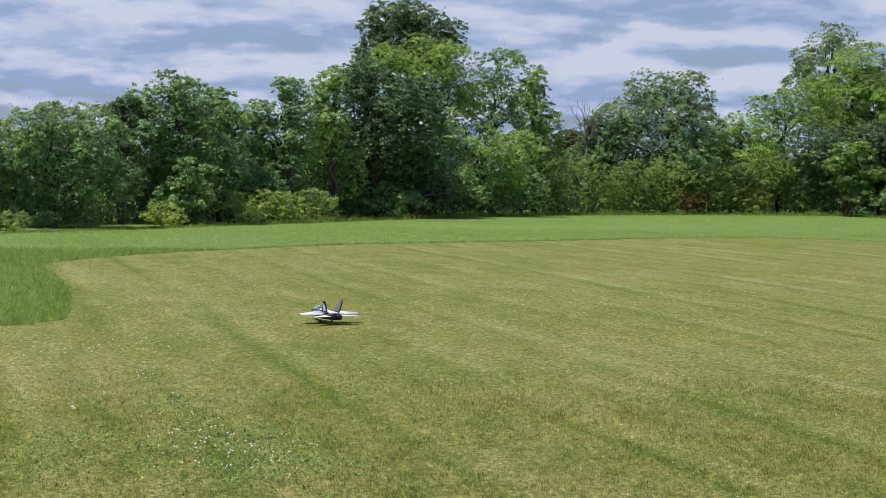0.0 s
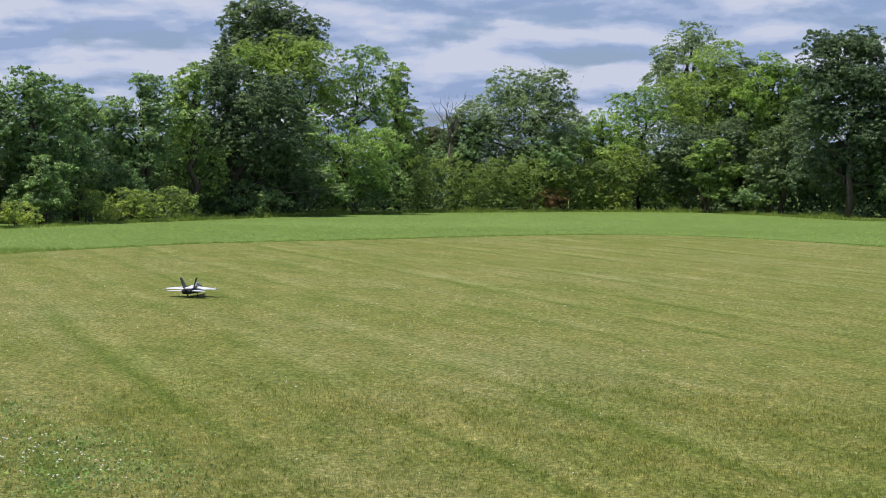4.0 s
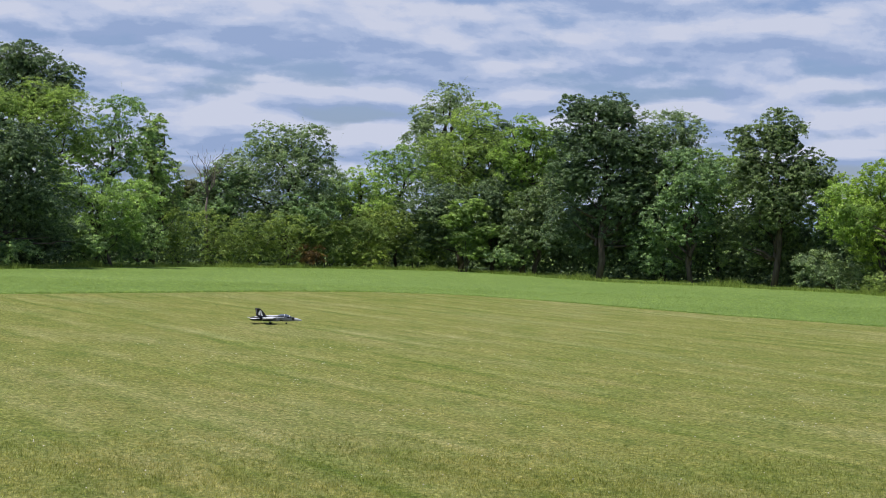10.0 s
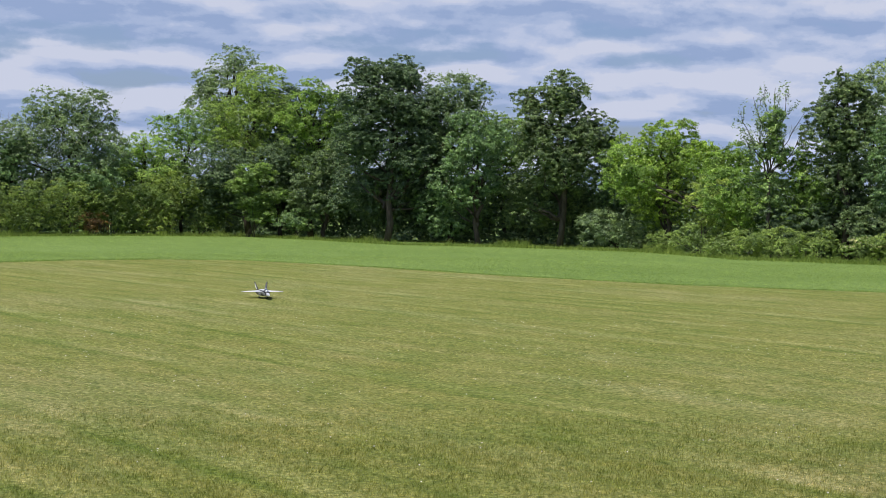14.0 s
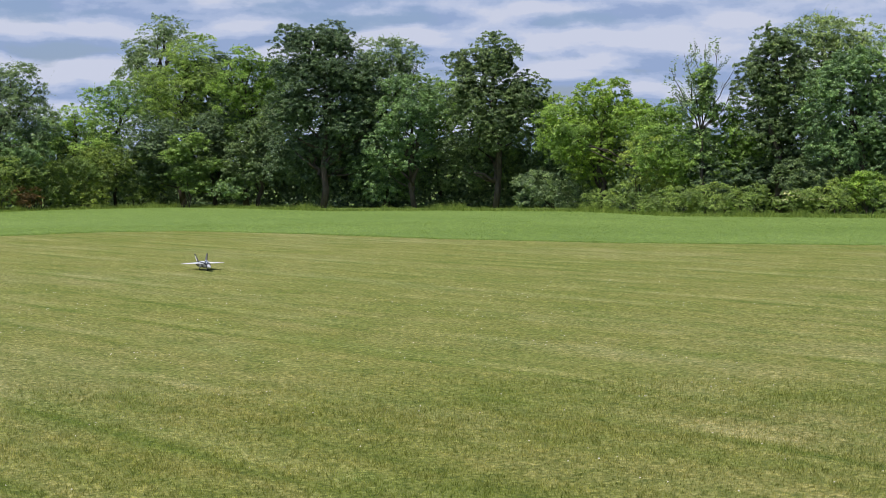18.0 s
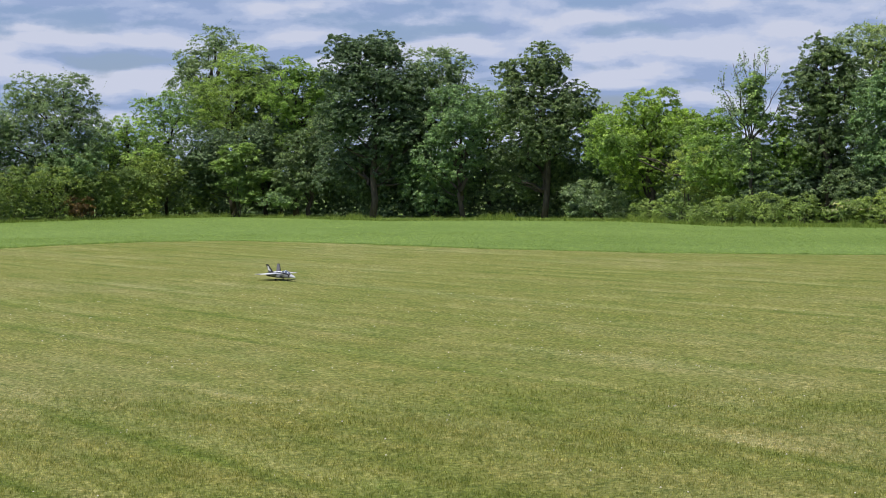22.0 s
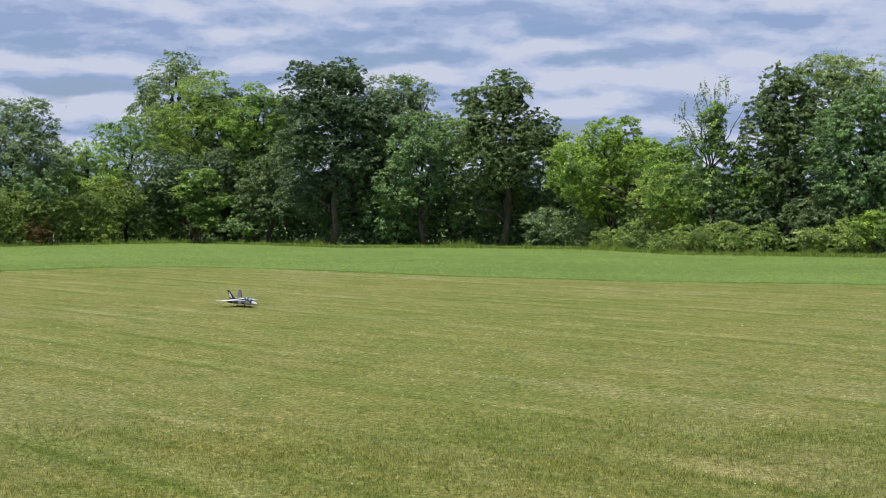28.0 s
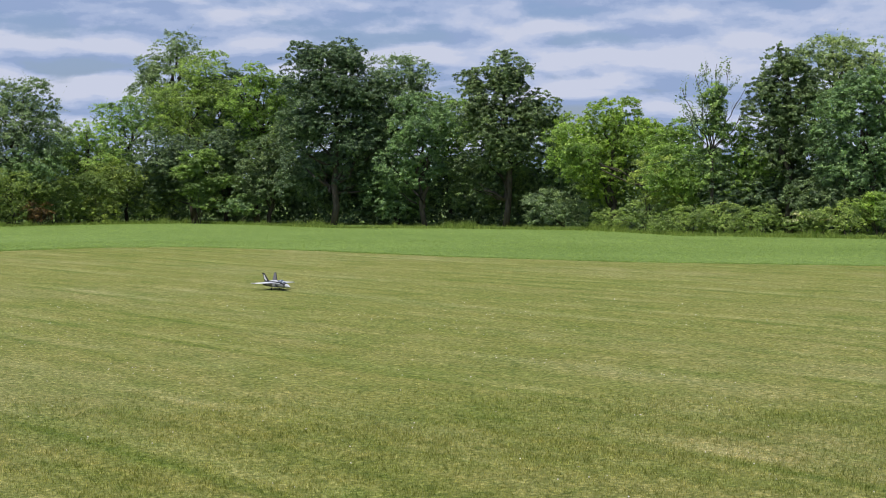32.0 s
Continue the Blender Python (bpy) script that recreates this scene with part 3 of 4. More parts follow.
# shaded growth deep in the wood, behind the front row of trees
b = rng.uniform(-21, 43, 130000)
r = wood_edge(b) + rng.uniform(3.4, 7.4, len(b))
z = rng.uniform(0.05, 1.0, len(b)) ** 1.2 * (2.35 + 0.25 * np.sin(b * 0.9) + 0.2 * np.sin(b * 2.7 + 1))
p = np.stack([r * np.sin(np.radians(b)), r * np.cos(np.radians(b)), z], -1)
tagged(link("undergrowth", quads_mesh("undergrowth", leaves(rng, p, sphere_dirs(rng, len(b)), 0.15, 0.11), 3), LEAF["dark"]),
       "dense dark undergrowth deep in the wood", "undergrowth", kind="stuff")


# ---- trees and bushes ----
TREE_LABEL = {
    "dark": "dark green leafy tree at the wood's edge",
    "leafy": "mid-green leafy tree at the wood's edge",
    "willow": "feathery light green tree with drooping twig tips",
    "elm": "grey-green tree with a loose feathery crown",
    "sparse": "thin light green tree with gaps of sky in its crown",
    "lime": "yellow-green locust tree with a fine-leaved crown",
    "bright": "bright fresh green tree in full leaf",
    "far": "distant hazy green tree behind the wood",
    "hedge": "dense green bush at the field's edge",
    "shrub": "sunlit yellow-green bush at the field's edge",
    "tier": "green sapling with leaves in flat tiers",
    "flower": "green bush with clusters of cream flowers",
    "red": "reddish brown bush among the green ones",
}


BUSH_LABEL = {
    "leafy": "mid-green leafy bush at the wood's edge",
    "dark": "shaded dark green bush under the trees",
    "bright": "bright fresh green bush at the wood's edge",
}


def grow(name, kind, x, y, blobs, seed):
    rng = np.random.default_rng(seed)
    away = unit(np.array((x, y)))
    side = np.array((away[1], -away[0]))
    tree = new(name)
    tree.location = (x, y, 0)
    small = name == "bush"
    top = max(z + rz for _, z, _, rz in blobs)
    label = BUSH_LABEL.get(kind, TREE_LABEL[kind]) if small else ("tall " if top > 5.2 else "low " if top < 3.4 else "") + TREE_LABEL[kind]
    if name == "oak_tree":
        label = label.replace("leafy tree", "broad-crowned oak")
    tagged(tree, label, "bush" if small else "tree", "bushes at the wood's edge" if small else "trees of the wood")
    high = max(blobs, key=lambda q: q[1])
    wood = BARK
    if small:
        bm = bmesh.new()
        for k in range(5):
            q = blobs[k % len(blobs)]
            tip = side * (q[0] + rng.normal(0, q[2] * 0.4))
            tube(bm, *branch(rng, (rng.normal(0, 0.12), rng.normal(0, 0.12), -0.05), (tip[0], tip[1], q[1]), 0.022, 0.008), 5)
        part("stem", bm, wood, tree)
    else:
        r = (0.03 + 0.017 * top) * (0.65 if kind == "sparse" else 1.0)
        hx = side * high[0] * 0.8
        bm = bmesh.new()
        tube(bm, *branch(rng, (0, 0, -0.15), (hx[0], hx[1], high[1] + high[3] * 0.4), r, r * 0.22, 0.03, 8), 8)
        trunk = part("trunk", bm, wood, tree)
        for u, z, ru, rz in blobs:
            if z < 0.9:
                continue
            t = min(0.75, max(0.18, (z - rz * 1.2) / (top + 0.01)))
            foot = (hx[0] * t, hx[1] * t, high[1] * t)
            bm = bmesh.new()
            for k in range(3):
                tip = side * (u + rng.normal(0, ru * 0.45)) + rng.normal(0, 0.15, 2)
                tube(bm, *branch(rng, foot, (tip[0], tip[1], z + rng.uniform(-0.4, 0.4) * rz), r * 0.42, r * 0.07), 6)
            part("limb", bm, wood, trunk)
    link("crown", crown_mesh(rng, blobs, side, kind), LEAF[kind], tree)
    if kind == "flower":
        got = []
        for u, z, ru, rz in blobs:
            for k in range(26):
                d = sphere_dirs(rng, 1)[0]
                c = np.array((side[0] * (u + d[0] * ru), side[1] * (u + d[0] * ru), z + abs(d[2]) * rz)) - np.array((away[0], away[1], 0)) * abs(d[1]) * ru * 0.8
                got.append(leaves(rng, c + rng.normal(0, 0.035, (22, 3)) * (1, 1, 0.5), np.tile((0, 0, 1.0), (22, 1)), 0.032, 0.030))
        link("blossom", quads_mesh("blossom", np.concatenate(got), 3), m_blossom, tree, "flat cream flower clusters")
    return tree


import itertools

seeds = itertools.count(100)


def plant(name, kind, x, y, *masses):
    """A tree or bush at x, y; each leafy mass: sideways offset, height, half width, half height."""
    return grow(name, kind, x, y, masses, next(seeds))


plant("shade_tree", "willow", -12.50, 44.64, (0.08, 2.14, 0.7, 0.94), (-0.22, 1.08, 0.94, 1.09))
plant("shade_tree", "willow", -10.53, 44.58, (-0.07, 2.57, 1.11, 0.62), (0.95, 2.32, 0.85, 0.62), (-0.73, 2.12, 0.8, 0.65), (0.22, 1.63, 1.39, 0.77), (1.4, 1.57, 0.77, 0.85), (-0.0, 0.81, 1.62, 0.77))
plant("shade_tree", "dark", -9.37, 47.93, (-0.15, 2.93, 0.25, 0.58), (0.17, 3.34, 0.3, 0.3), (0.15, 2.62, 0.46, 0.66))
plant("shade_tree", "leafy", -8.00, 48.51, (0.15, 3.73, 0.6, 0.53), (-0.7, 3.33, 0.6, 0.6), (0.63, 3.06, 0.69, 0.69), (-0.33, 2.56, 1.03, 0.83), (0.64, 1.84, 1.08, 0.91), (-0.57, 1.17, 1.08, 0.91))
plant("shade_tree", "leafy", -6.97, 50.94, (-0.02, 3.44, 0.55, 0.57), (-0.32, 2.75, 0.59, 0.66), (0.19, 2.71, 0.48, 0.69), (0.02, 1.77, 0.83, 0.95))
plant("shade_tree", "leafy", -5.20, 53.47, (0.06, 3.95, 0.49, 0.51), (0.17, 3.14, 0.6, 0.72), (-1.0, 3.12, 0.61, 0.51), (-0.82, 2.29, 0.69, 0.69), (-0.02, 2.15, 0.87, 0.9), (-0.28, 1.16, 1.27, 0.9))
plant("shade_tree", "leafy", -3.76, 54.82, (-0.4, 4.01, 0.41, 0.74), (-0.0, 4.39, 0.37, 0.52), (-0.3, 2.91, 0.74, 0.92), (-0.02, 1.63, 1.02, 1.02))
plant("oak_tree", "dark", -1.48, 62.42, (-0.08, 7.03, 1.3, 0.76), (-1.2, 6.6, 0.59, 0.76), (1.35, 6.3, 0.63, 0.71), (-0.11, 5.83, 1.78, 0.94), (-1.57, 5.6, 0.5, 0.63))
plant("oak_tree", "dark", -2.36, 56.93, (-0.62, 4.5, 1.0, 0.8), (0.53, 3.66, 1.53, 1.05), (-0.7, 2.78, 1.38, 1.15), (1.12, 2.23, 1.53, 1.15), (-0.21, 1.26, 1.72, 1.05), (1.71, 1.09, 1.34, 0.96))
plant("locust_tree", "lime", -0.67, 60.99, (-1.05, 5.63, 1.07, 0.78), (0.55, 5.18, 1.19, 0.86), (-0.26, 4.42, 1.44, 0.92), (1.27, 4.54, 0.53, 1.03), (0.37, 3.1, 0.82, 0.92))
plant("locust_tree", "sparse", 1.22, 62.77, (0.73, 5.3, 0.72, 0.72), (1.1, 4.43, 0.76, 0.84), (-0.06, 4.21, 0.72, 0.8), (0.37, 3.27, 0.95, 0.74))
plant("locust_tree", "sparse", 1.77, 60.17, (-0.94, 2.45, 1.17, 0.73), (0.47, 2.1, 1.05, 0.93), (-0.63, 1.38, 1.52, 0.81), (-1.66, 3.19, 0.61, 0.57))
plant("shade_tree", "leafy", 3.35, 65.16, (-0.03, 5.09, 0.33, 0.57), (-0.13, 4.22, 0.57, 0.79), (0.16, 3.35, 0.7, 0.88), (-0.26, 2.58, 0.99, 0.99), (0.4, 2.04, 0.7, 0.77))
plant("far_tree", "far", 5.51, 73.30, (-0.13, 2.76, 0.69, 0.59), (-0.78, 2.41, 0.62, 0.49))
plant("elm_tree", "elm", 8.66, 68.16, (-0.54, 4.68, 1.11, 0.83), (0.86, 4.69, 0.97, 0.88), (-1.32, 3.54, 1.15, 1.06), (0.27, 3.48, 1.5, 1.06), (1.4, 3.26, 0.97, 1.06), (-0.27, 2.22, 2.31, 1.02))
plant("shade_tree", "sparse", 12.17, 69.26, (-0.19, 3.62, 0.66, 0.52), (0.47, 2.98, 0.75, 0.66), (-0.92, 2.98, 0.75, 0.7), (-0.03, 2.06, 1.41, 0.84))
plant("shade_tree", "sparse", 13.77, 70.04, (-0.65, 4.2, 0.71, 0.57), (0.2, 4.44, 0.81, 0.71), (0.09, 3.23, 1.05, 0.86))
plant("poplar_tree", "elm", 16.21, 72.49, (0.3, 7.23, 0.82, 0.74), (-0.98, 6.25, 0.54, 0.84), (-0.32, 5.48, 1.36, 0.99), (0.03, 4.26, 1.53, 1.19))
plant("locust_tree", "lime", 16.61, 69.97, (0.21, 6.12, 1.05, 0.91), (0.77, 5.18, 0.96, 0.96), (-0.78, 4.7, 1.25, 1.05), (0.38, 3.9, 1.25, 1.1))
plant("shade_tree", "dark", 17.20, 67.06, (-2.24, 2.5, 1.34, 0.92), (-0.1, 2.54, 1.2, 1.27), (0.0, 1.16, 1.43, 0.88), (-2.48, 1.36, 1.27, 0.92))
plant("locust_tree", "bright", 18.23, 66.07, (-0.07, 5.65, 0.82, 0.59), (-0.4, 4.56, 1.05, 0.82), (0.78, 4.92, 0.78, 0.91), (0.18, 3.34, 0.82, 1.03))
plant("shade_tree", "dark", 18.28, 64.59, (-0.1, 2.02, 1.07, 1.34), (0.57, 2.9, 0.67, 1.12))
plant("oak_tree", "dark", 19.70, 60.82, (-0.87, 6.23, 0.81, 0.64), (0.37, 6.31, 0.94, 0.64), (-0.52, 5.17, 1.41, 0.98), (0.75, 4.85, 1.24, 1.11), (-0.83, 3.8, 1.11, 1.17), (0.74, 3.22, 1.41, 1.28), (-0.46, 1.99, 1.62, 1.24), (1.32, 1.45, 1.36, 1.15))
plant("poplar_tree", "elm", 22.00, 60.20, (-0.19, 5.43, 0.94, 0.81), (0.77, 5.47, 0.56, 0.56), (-0.79, 4.5, 0.64, 0.9), (0.34, 4.22, 0.9, 0.98))
plant("shade_tree", "leafy", 22.50, 58.41, (-0.24, 3.59, 1.0, 1.15), (0.49, 3.59, 0.63, 0.94), (-0.55, 2.28, 1.08, 0.96), (-1.08, 1.14, 1.29, 0.88))
plant("locust_tree", "bright", 24.41, 60.47, (-0.53, 4.36, 0.7, 0.65), (0.27, 3.6, 0.7, 1.09), (0.01, 2.19, 0.87, 1.09))
plant("oak_tree", "dark", 24.76, 56.24, (0.06, 5.3, 1.02, 0.82), (-1.11, 5.1, 0.53, 0.49), (-0.91, 4.16, 0.86, 0.9), (0.97, 4.07, 0.86, 0.86), (1.62, 3.74, 0.49, 0.49), (0.05, 3.14, 1.51, 1.15), (0.25, 1.79, 1.47, 1.06), (-0.98, 1.75, 0.94, 1.06))
plant("locust_tree", "bright", 27.26, 52.79, (0.1, 3.85, 0.83, 0.59), (-0.86, 3.01, 0.95, 0.91), (0.59, 3.2, 0.99, 0.75), (1.56, 2.8, 0.87, 0.79), (0.0, 1.93, 1.42, 1.09))
plant("shade_tree", "bright", 28.10, 50.28, (0.0, 2.67, 0.88, 0.73), (-3.22, 2.5, 0.73, 0.96), (0.66, 3.14, 0.58, 0.54))
plant("shade_tree", "bright", 28.61, 45.96, (-0.26, 2.86, 0.65, 0.61), (0.09, 1.97, 0.87, 0.9), (-2.11, 1.8, 0.94, 0.9), (-1.05, 1.53, 1.08, 0.9))
plant("oak_tree", "dark", 29.41, 44.97, (-0.09, 5.16, 0.68, 0.54), (-0.64, 4.42, 0.5, 0.57), (0.53, 4.52, 0.5, 0.68), (-0.18, 3.77, 0.93, 0.82), (-0.05, 2.58, 1.07, 0.98), (-0.26, 1.44, 1.22, 0.82))
plant("locust_tree", "elm", 33.02, 47.31, (-0.41, 5.61, 0.88, 0.65), (0.8, 5.48, 0.88, 0.69), (0.17, 4.86, 0.88, 0.69))
plant("shade_tree", "leafy", 30.86, 43.04, (0.02, 4.28, 0.74, 0.71), (-0.71, 3.58, 0.67, 0.71), (0.32, 3.43, 0.99, 0.81), (-0.5, 2.34, 1.16, 1.02), (0.82, 2.11, 1.06, 1.16))
plant("shade_tree", "leafy", 32.17, 41.79, (-0.34, 4.38, 0.88, 0.97), (-0.01, 3.2, 0.88, 1.05), (-0.0, 1.85, 1.05, 1.05))
plant("shade_tree", "dark", 18.42, 70.40, (-0.2, 5.05, 1.12, 1.16), (0.14, 3.37, 1.45, 1.33), (2.18, 4.21, 1.07, 1.33))
plant("shade_tree", "leafy", 31.42, 46.25, (-0.01, 4.09, 0.6, 0.67), (-0.0, 2.97, 0.74, 0.93))
plant("shade_tree", "dark", 22.03, 61.88, (-0.05, 3.96, 0.74, 0.96), (-0.14, 2.65, 1.01, 1.09))
plant("shade_tree", "leafy", 28.44, 54.62, (-0.24, 2.75, 1.15, 0.94), (0.0, 1.83, 1.44, 1.03), (1.22, 2.33, 0.82, 0.82))
plant("shade_tree", "leafy", 27.25, 57.11, (0.01, 3.1, 0.67, 0.76), (0.11, 1.95, 0.84, 0.97))
plant("shade_tree", "leafy", 6.60, 68.12, (0.05, 3.3, 0.6, 0.55), (-0.28, 2.47, 1.01, 0.78), (-1.18, 2.07, 0.78, 0.6))
plant("shade_tree", "leafy", 11.82, 70.56, (-0.41, 2.56, 0.87, 0.82), (1.23, 2.17, 0.96, 0.82))
plant("bush", "leafy", -1.79, 56.99, (-0.2, 0.5, 1.15, 0.5), (-1.54, 0.45, 0.77, 0.5))
plant("bush", "shrub", 26.50, 48.52, (0.18, 1.72, 0.74, 0.76), (0.72, 1.08, 0.81, 0.55))
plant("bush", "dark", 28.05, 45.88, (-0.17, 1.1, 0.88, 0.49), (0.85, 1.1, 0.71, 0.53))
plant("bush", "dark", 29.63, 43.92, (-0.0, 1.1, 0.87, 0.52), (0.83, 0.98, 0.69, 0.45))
plant("bush", "hedge", 10.04, 67.39, (-0.42, 1.62, 0.96, 0.73), (0.65, 1.34, 0.84, 0.65))
plant("bush", "shrub", -5.51, 50.47, (-0.14, 0.39, 0.96, 0.47), (0.59, 0.46, 0.55, 0.39))
plant("bush", "shrub", -6.38, 49.28, (-0.04, 0.61, 0.5, 0.31))
plant("bush", "shrub", -4.15, 52.64, (-0.0, 0.46, 0.6, 0.49))
plant("bush", "leafy", -7.40, 47.73, (0.07, 1.24, 0.65, 0.49), (-0.08, 0.66, 0.78, 0.52))
plant("bush", "shrub", -7.88, 46.28, (-0.0, 0.28, 0.6, 0.33))
plant("bush", "shrub", -11.01, 42.04, (0.0, 0.19, 0.44, 0.25), (-0.82, 0.25, 0.44, 0.34))
plant("bush", "leafy", -5.12, 51.66, (-1.04, 1.08, 0.63, 0.52), (-0.35, 0.83, 0.52, 0.45))
plant("bush", "leafy", 0.14, 59.48, (-0.11, 0.77, 0.84, 0.56), (0.79, 0.64, 0.6, 0.4))
plant("bush", "leafy", 1.59, 61.14, (-0.06, 0.87, 0.9, 0.66))
plant("bush", "leafy", 2.78, 62.41, (-0.02, 0.97, 0.88, 0.76))
plant("bush", "hedge", 4.25, 63.88, (-0.03, 1.38, 0.71, 0.61), (-0.12, 0.65, 0.79, 0.49))
plant("bush", "hedge", 5.72, 64.73, (-0.03, 1.35, 0.84, 0.62), (0.09, 0.65, 0.88, 0.5))
plant("bush", "hedge", 7.23, 65.61, (-0.07, 1.31, 0.82, 0.67), (-0.24, 0.61, 0.78, 0.46))
plant("bush", "hedge", 8.51, 66.12, (0.04, 1.28, 0.78, 0.77), (-0.13, 0.57, 0.78, 0.43))
plant("bush", "red", 9.48, 66.17, (0.03, 0.45, 0.58, 0.36))
plant("bush", "hedge", 10.29, 66.82, (-0.36, 1.11, 0.75, 0.65), (0.25, 0.67, 0.71, 0.47))
plant("bush", "leafy", 9.43, 67.10, (0.07, 2.0, 1.18, 0.68))
plant("bush", "shrub", 12.09, 67.09, (0.03, 0.5, 0.73, 0.53), (-1.04, 0.4, 0.6, 0.42))
plant("bush", "hedge", 11.73, 67.35, (-0.08, 1.24, 0.93, 0.74))
plant("bush", "hedge", 12.83, 68.14, (-0.1, 1.71, 1.02, 0.7), (-0.44, 0.92, 0.98, 0.53))
plant("bush", "hedge", 14.08, 68.09, (-0.11, 1.41, 0.98, 0.84), (0.34, 0.68, 0.94, 0.53))
plant("bush", "tier", 15.60, 65.70, (0.26, 2.48, 0.72, 0.44), (-0.22, 2.02, 0.66, 0.32), (1.02, 1.66, 0.80, 0.27), (0.16, 1.40, 0.72, 0.34), (0.42, 0.86, 0.62, 0.36))
plant("bush", "leafy", 17.24, 64.72, (-0.0, 0.65, 0.8, 0.36))
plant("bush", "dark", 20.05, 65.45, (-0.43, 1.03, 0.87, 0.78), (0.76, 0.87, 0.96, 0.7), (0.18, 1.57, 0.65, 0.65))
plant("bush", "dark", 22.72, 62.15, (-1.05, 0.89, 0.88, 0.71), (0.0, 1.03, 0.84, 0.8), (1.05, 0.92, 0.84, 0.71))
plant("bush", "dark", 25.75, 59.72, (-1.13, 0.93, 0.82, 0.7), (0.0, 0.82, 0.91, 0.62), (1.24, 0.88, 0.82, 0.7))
plant("bush", "elm", 25.80, 53.36, (-0.0, 0.52, 0.82, 0.43), (-0.78, 0.72, 0.59, 0.47))
plant("bush", "shrub", 26.15, 50.96, (-0.0, 0.32, 0.65, 0.33))
plant("bush", "shrub", 26.21, 48.56, (0.05, 0.44, 0.77, 0.42))
plant("bush", "shrub", 26.33, 45.86, (-0.0, 0.43, 0.81, 0.4), (-0.61, 0.29, 0.53, 0.3))
plant("bush", "shrub", 27.15, 44.90, (-0.08, 0.4, 0.87, 0.48))
plant("bush", "shrub", 27.83, 44.07, (-0.05, 0.44, 0.66, 0.44))
plant("bush", "flower", 28.74, 42.89, (0.03, 0.45, 0.69, 0.29))
plant("bush", "shrub", 29.46, 41.92, (-0.06, 0.46, 0.78, 0.47))
plant("bush", "bright", 30.02, 41.27, (0.0, 0.78, 0.58, 0.48))
plant("bush", "shrub", 30.52, 40.66, (0.08, 0.41, 0.81, 0.51))


def sprays(rng, tips, reach, n, ll, lw):
    """Leaves strung along thin twigs that leave each tip outwards and up."""
    got = []
    for p, d in tips:
        t = np.linspace(0.1, 1.0, n)[:, None]
        bend = rng.normal(0, 0.25, 3)
        pos = np.array(p) + np.array(d) * t * reach + bend * (t ** 2) * reach * 0.5 + rng.normal(0, 0.02, (n, 3))
        got.append(leaves(rng, pos, np.repeat(unit(np.array([d])), n, 0), ll, lw))
    return np.concatenate(got)


def bare_tree(x, y, label, boughs, seed, wood, cover=None, kind="dark"):
    """A leafless tree: a trunk and boughs (sideways, depth, height), each forking into twigs; cover: creeper domes."""
    rng = np.random.default_rng(seed)
    away = unit(np.array((x, y)))
    side = np.array((away[1], -away[0]))
    tree = tagged(new("bare_tree"), label, "tree", "trees of the wood")
    tree.location = (x, y, 0)
    boughs = [(a, b, c, r * 0.6) for a, b, c, r in boughs]
    fork = boughs[0]
    bm = bmesh.new()
    f = (side[0] * fork[0], side[1] * fork[0], fork[2])
    tube(bm, *branch(rng, (0, 0, -0.1), f, fork[3], fork[3] * 0.7, 0.02, 6), 8)
    part("trunk", bm, wood, tree)
    ends = []
    for u, d, z, r in boughs[1:]:
        bm = bmesh.new()
        tip = np.array((side[0] * u + away[0] * d, side[1] * u + away[1] * d, z))
        pts, rad = branch(rng, f, tip, r, r * 0.25, 0.05, 7)
        tube(bm, pts, rad, 6)
        for k in range(6):
            j = 3 + k % 4
            base = np.array(pts[j])
            to = base + unit(np.array(pts[-1]) - np.array(f)) * rng.uniform(0.2, 0.55) + rng.normal(0, 0.14, 3)
            tube(bm, *branch(rng, base, to, r * 0.35, r * 0.1, 0.06, 4), 4)
            ends.append((base, unit(to - base), np.linalg.norm(to - base)))
        part("bough", bm, wood, tree)
    if cover:
        link("creeper", crown_mesh(rng, cover, side, kind), LEAF[kind], tree, "green creeper climbing the bare boughs")
    return tree, ends, side, rng


bare_tree(5.43, 65.43, "dead grey tree with bare forked branches", [(-0.03, 0, 2.65, 0.1), (-0.64, 0.1, 4.18, 0.045), (-0.45, -0.2, 4.4, 0.035), (-0.18, 0.2, 4.36, 0.035), (0.04, -0.1, 4.23, 0.04), (0.51, 0.1, 4.58, 0.04), (0.86, -0.2, 4.41, 0.035), (-1.09, 0, 3.43, 0.02), (0.22, 0.3, 3.82, 0.03)], 901, DEADWOOD)
grow("far_tree", "dark", 5.86, 68.03, [(-0.11, 3.29, 0.41, 0.46), (-0.23, 2.69, 0.5, 0.5)], 903)
vine_tree, ends, _, vr = bare_tree(27.29, 45.91, "half-dead tree with bare twigs and thin green leaves", [(-0.07, 0, 2.41, 0.11), (-0.99, 0.1, 4.53, 0.04), (-0.59, -0.2, 4.96, 0.04), (-0.24, 0.2, 5.22, 0.035), (0.07, -0.1, 5.25, 0.045), (0.48, 0.1, 5.2, 0.04), (0.97, 0, 4.5, 0.035), (1.21, 0.2, 4.18, 0.03), (-0.82, -0.3, 3.65, 0.03)], 902, BARK,
          [(0.02, 4.16, 0.25, 0.46), (-0.0, 3.38, 0.28, 0.43), (-0.07, 2.06, 0.39, 0.71)], "leafy")
link("foliage", quads_mesh("foliage", sprays(vr, [(p + vr.normal(0, 0.08, 3), d) for p, d, l in ends[:30] * 4 + ends[-6:] * 4], 0.55, 14, 0.09, 0.052), 3), LEAF["elm"], vine_tree, "thin grey-green leaves on the living boughs")


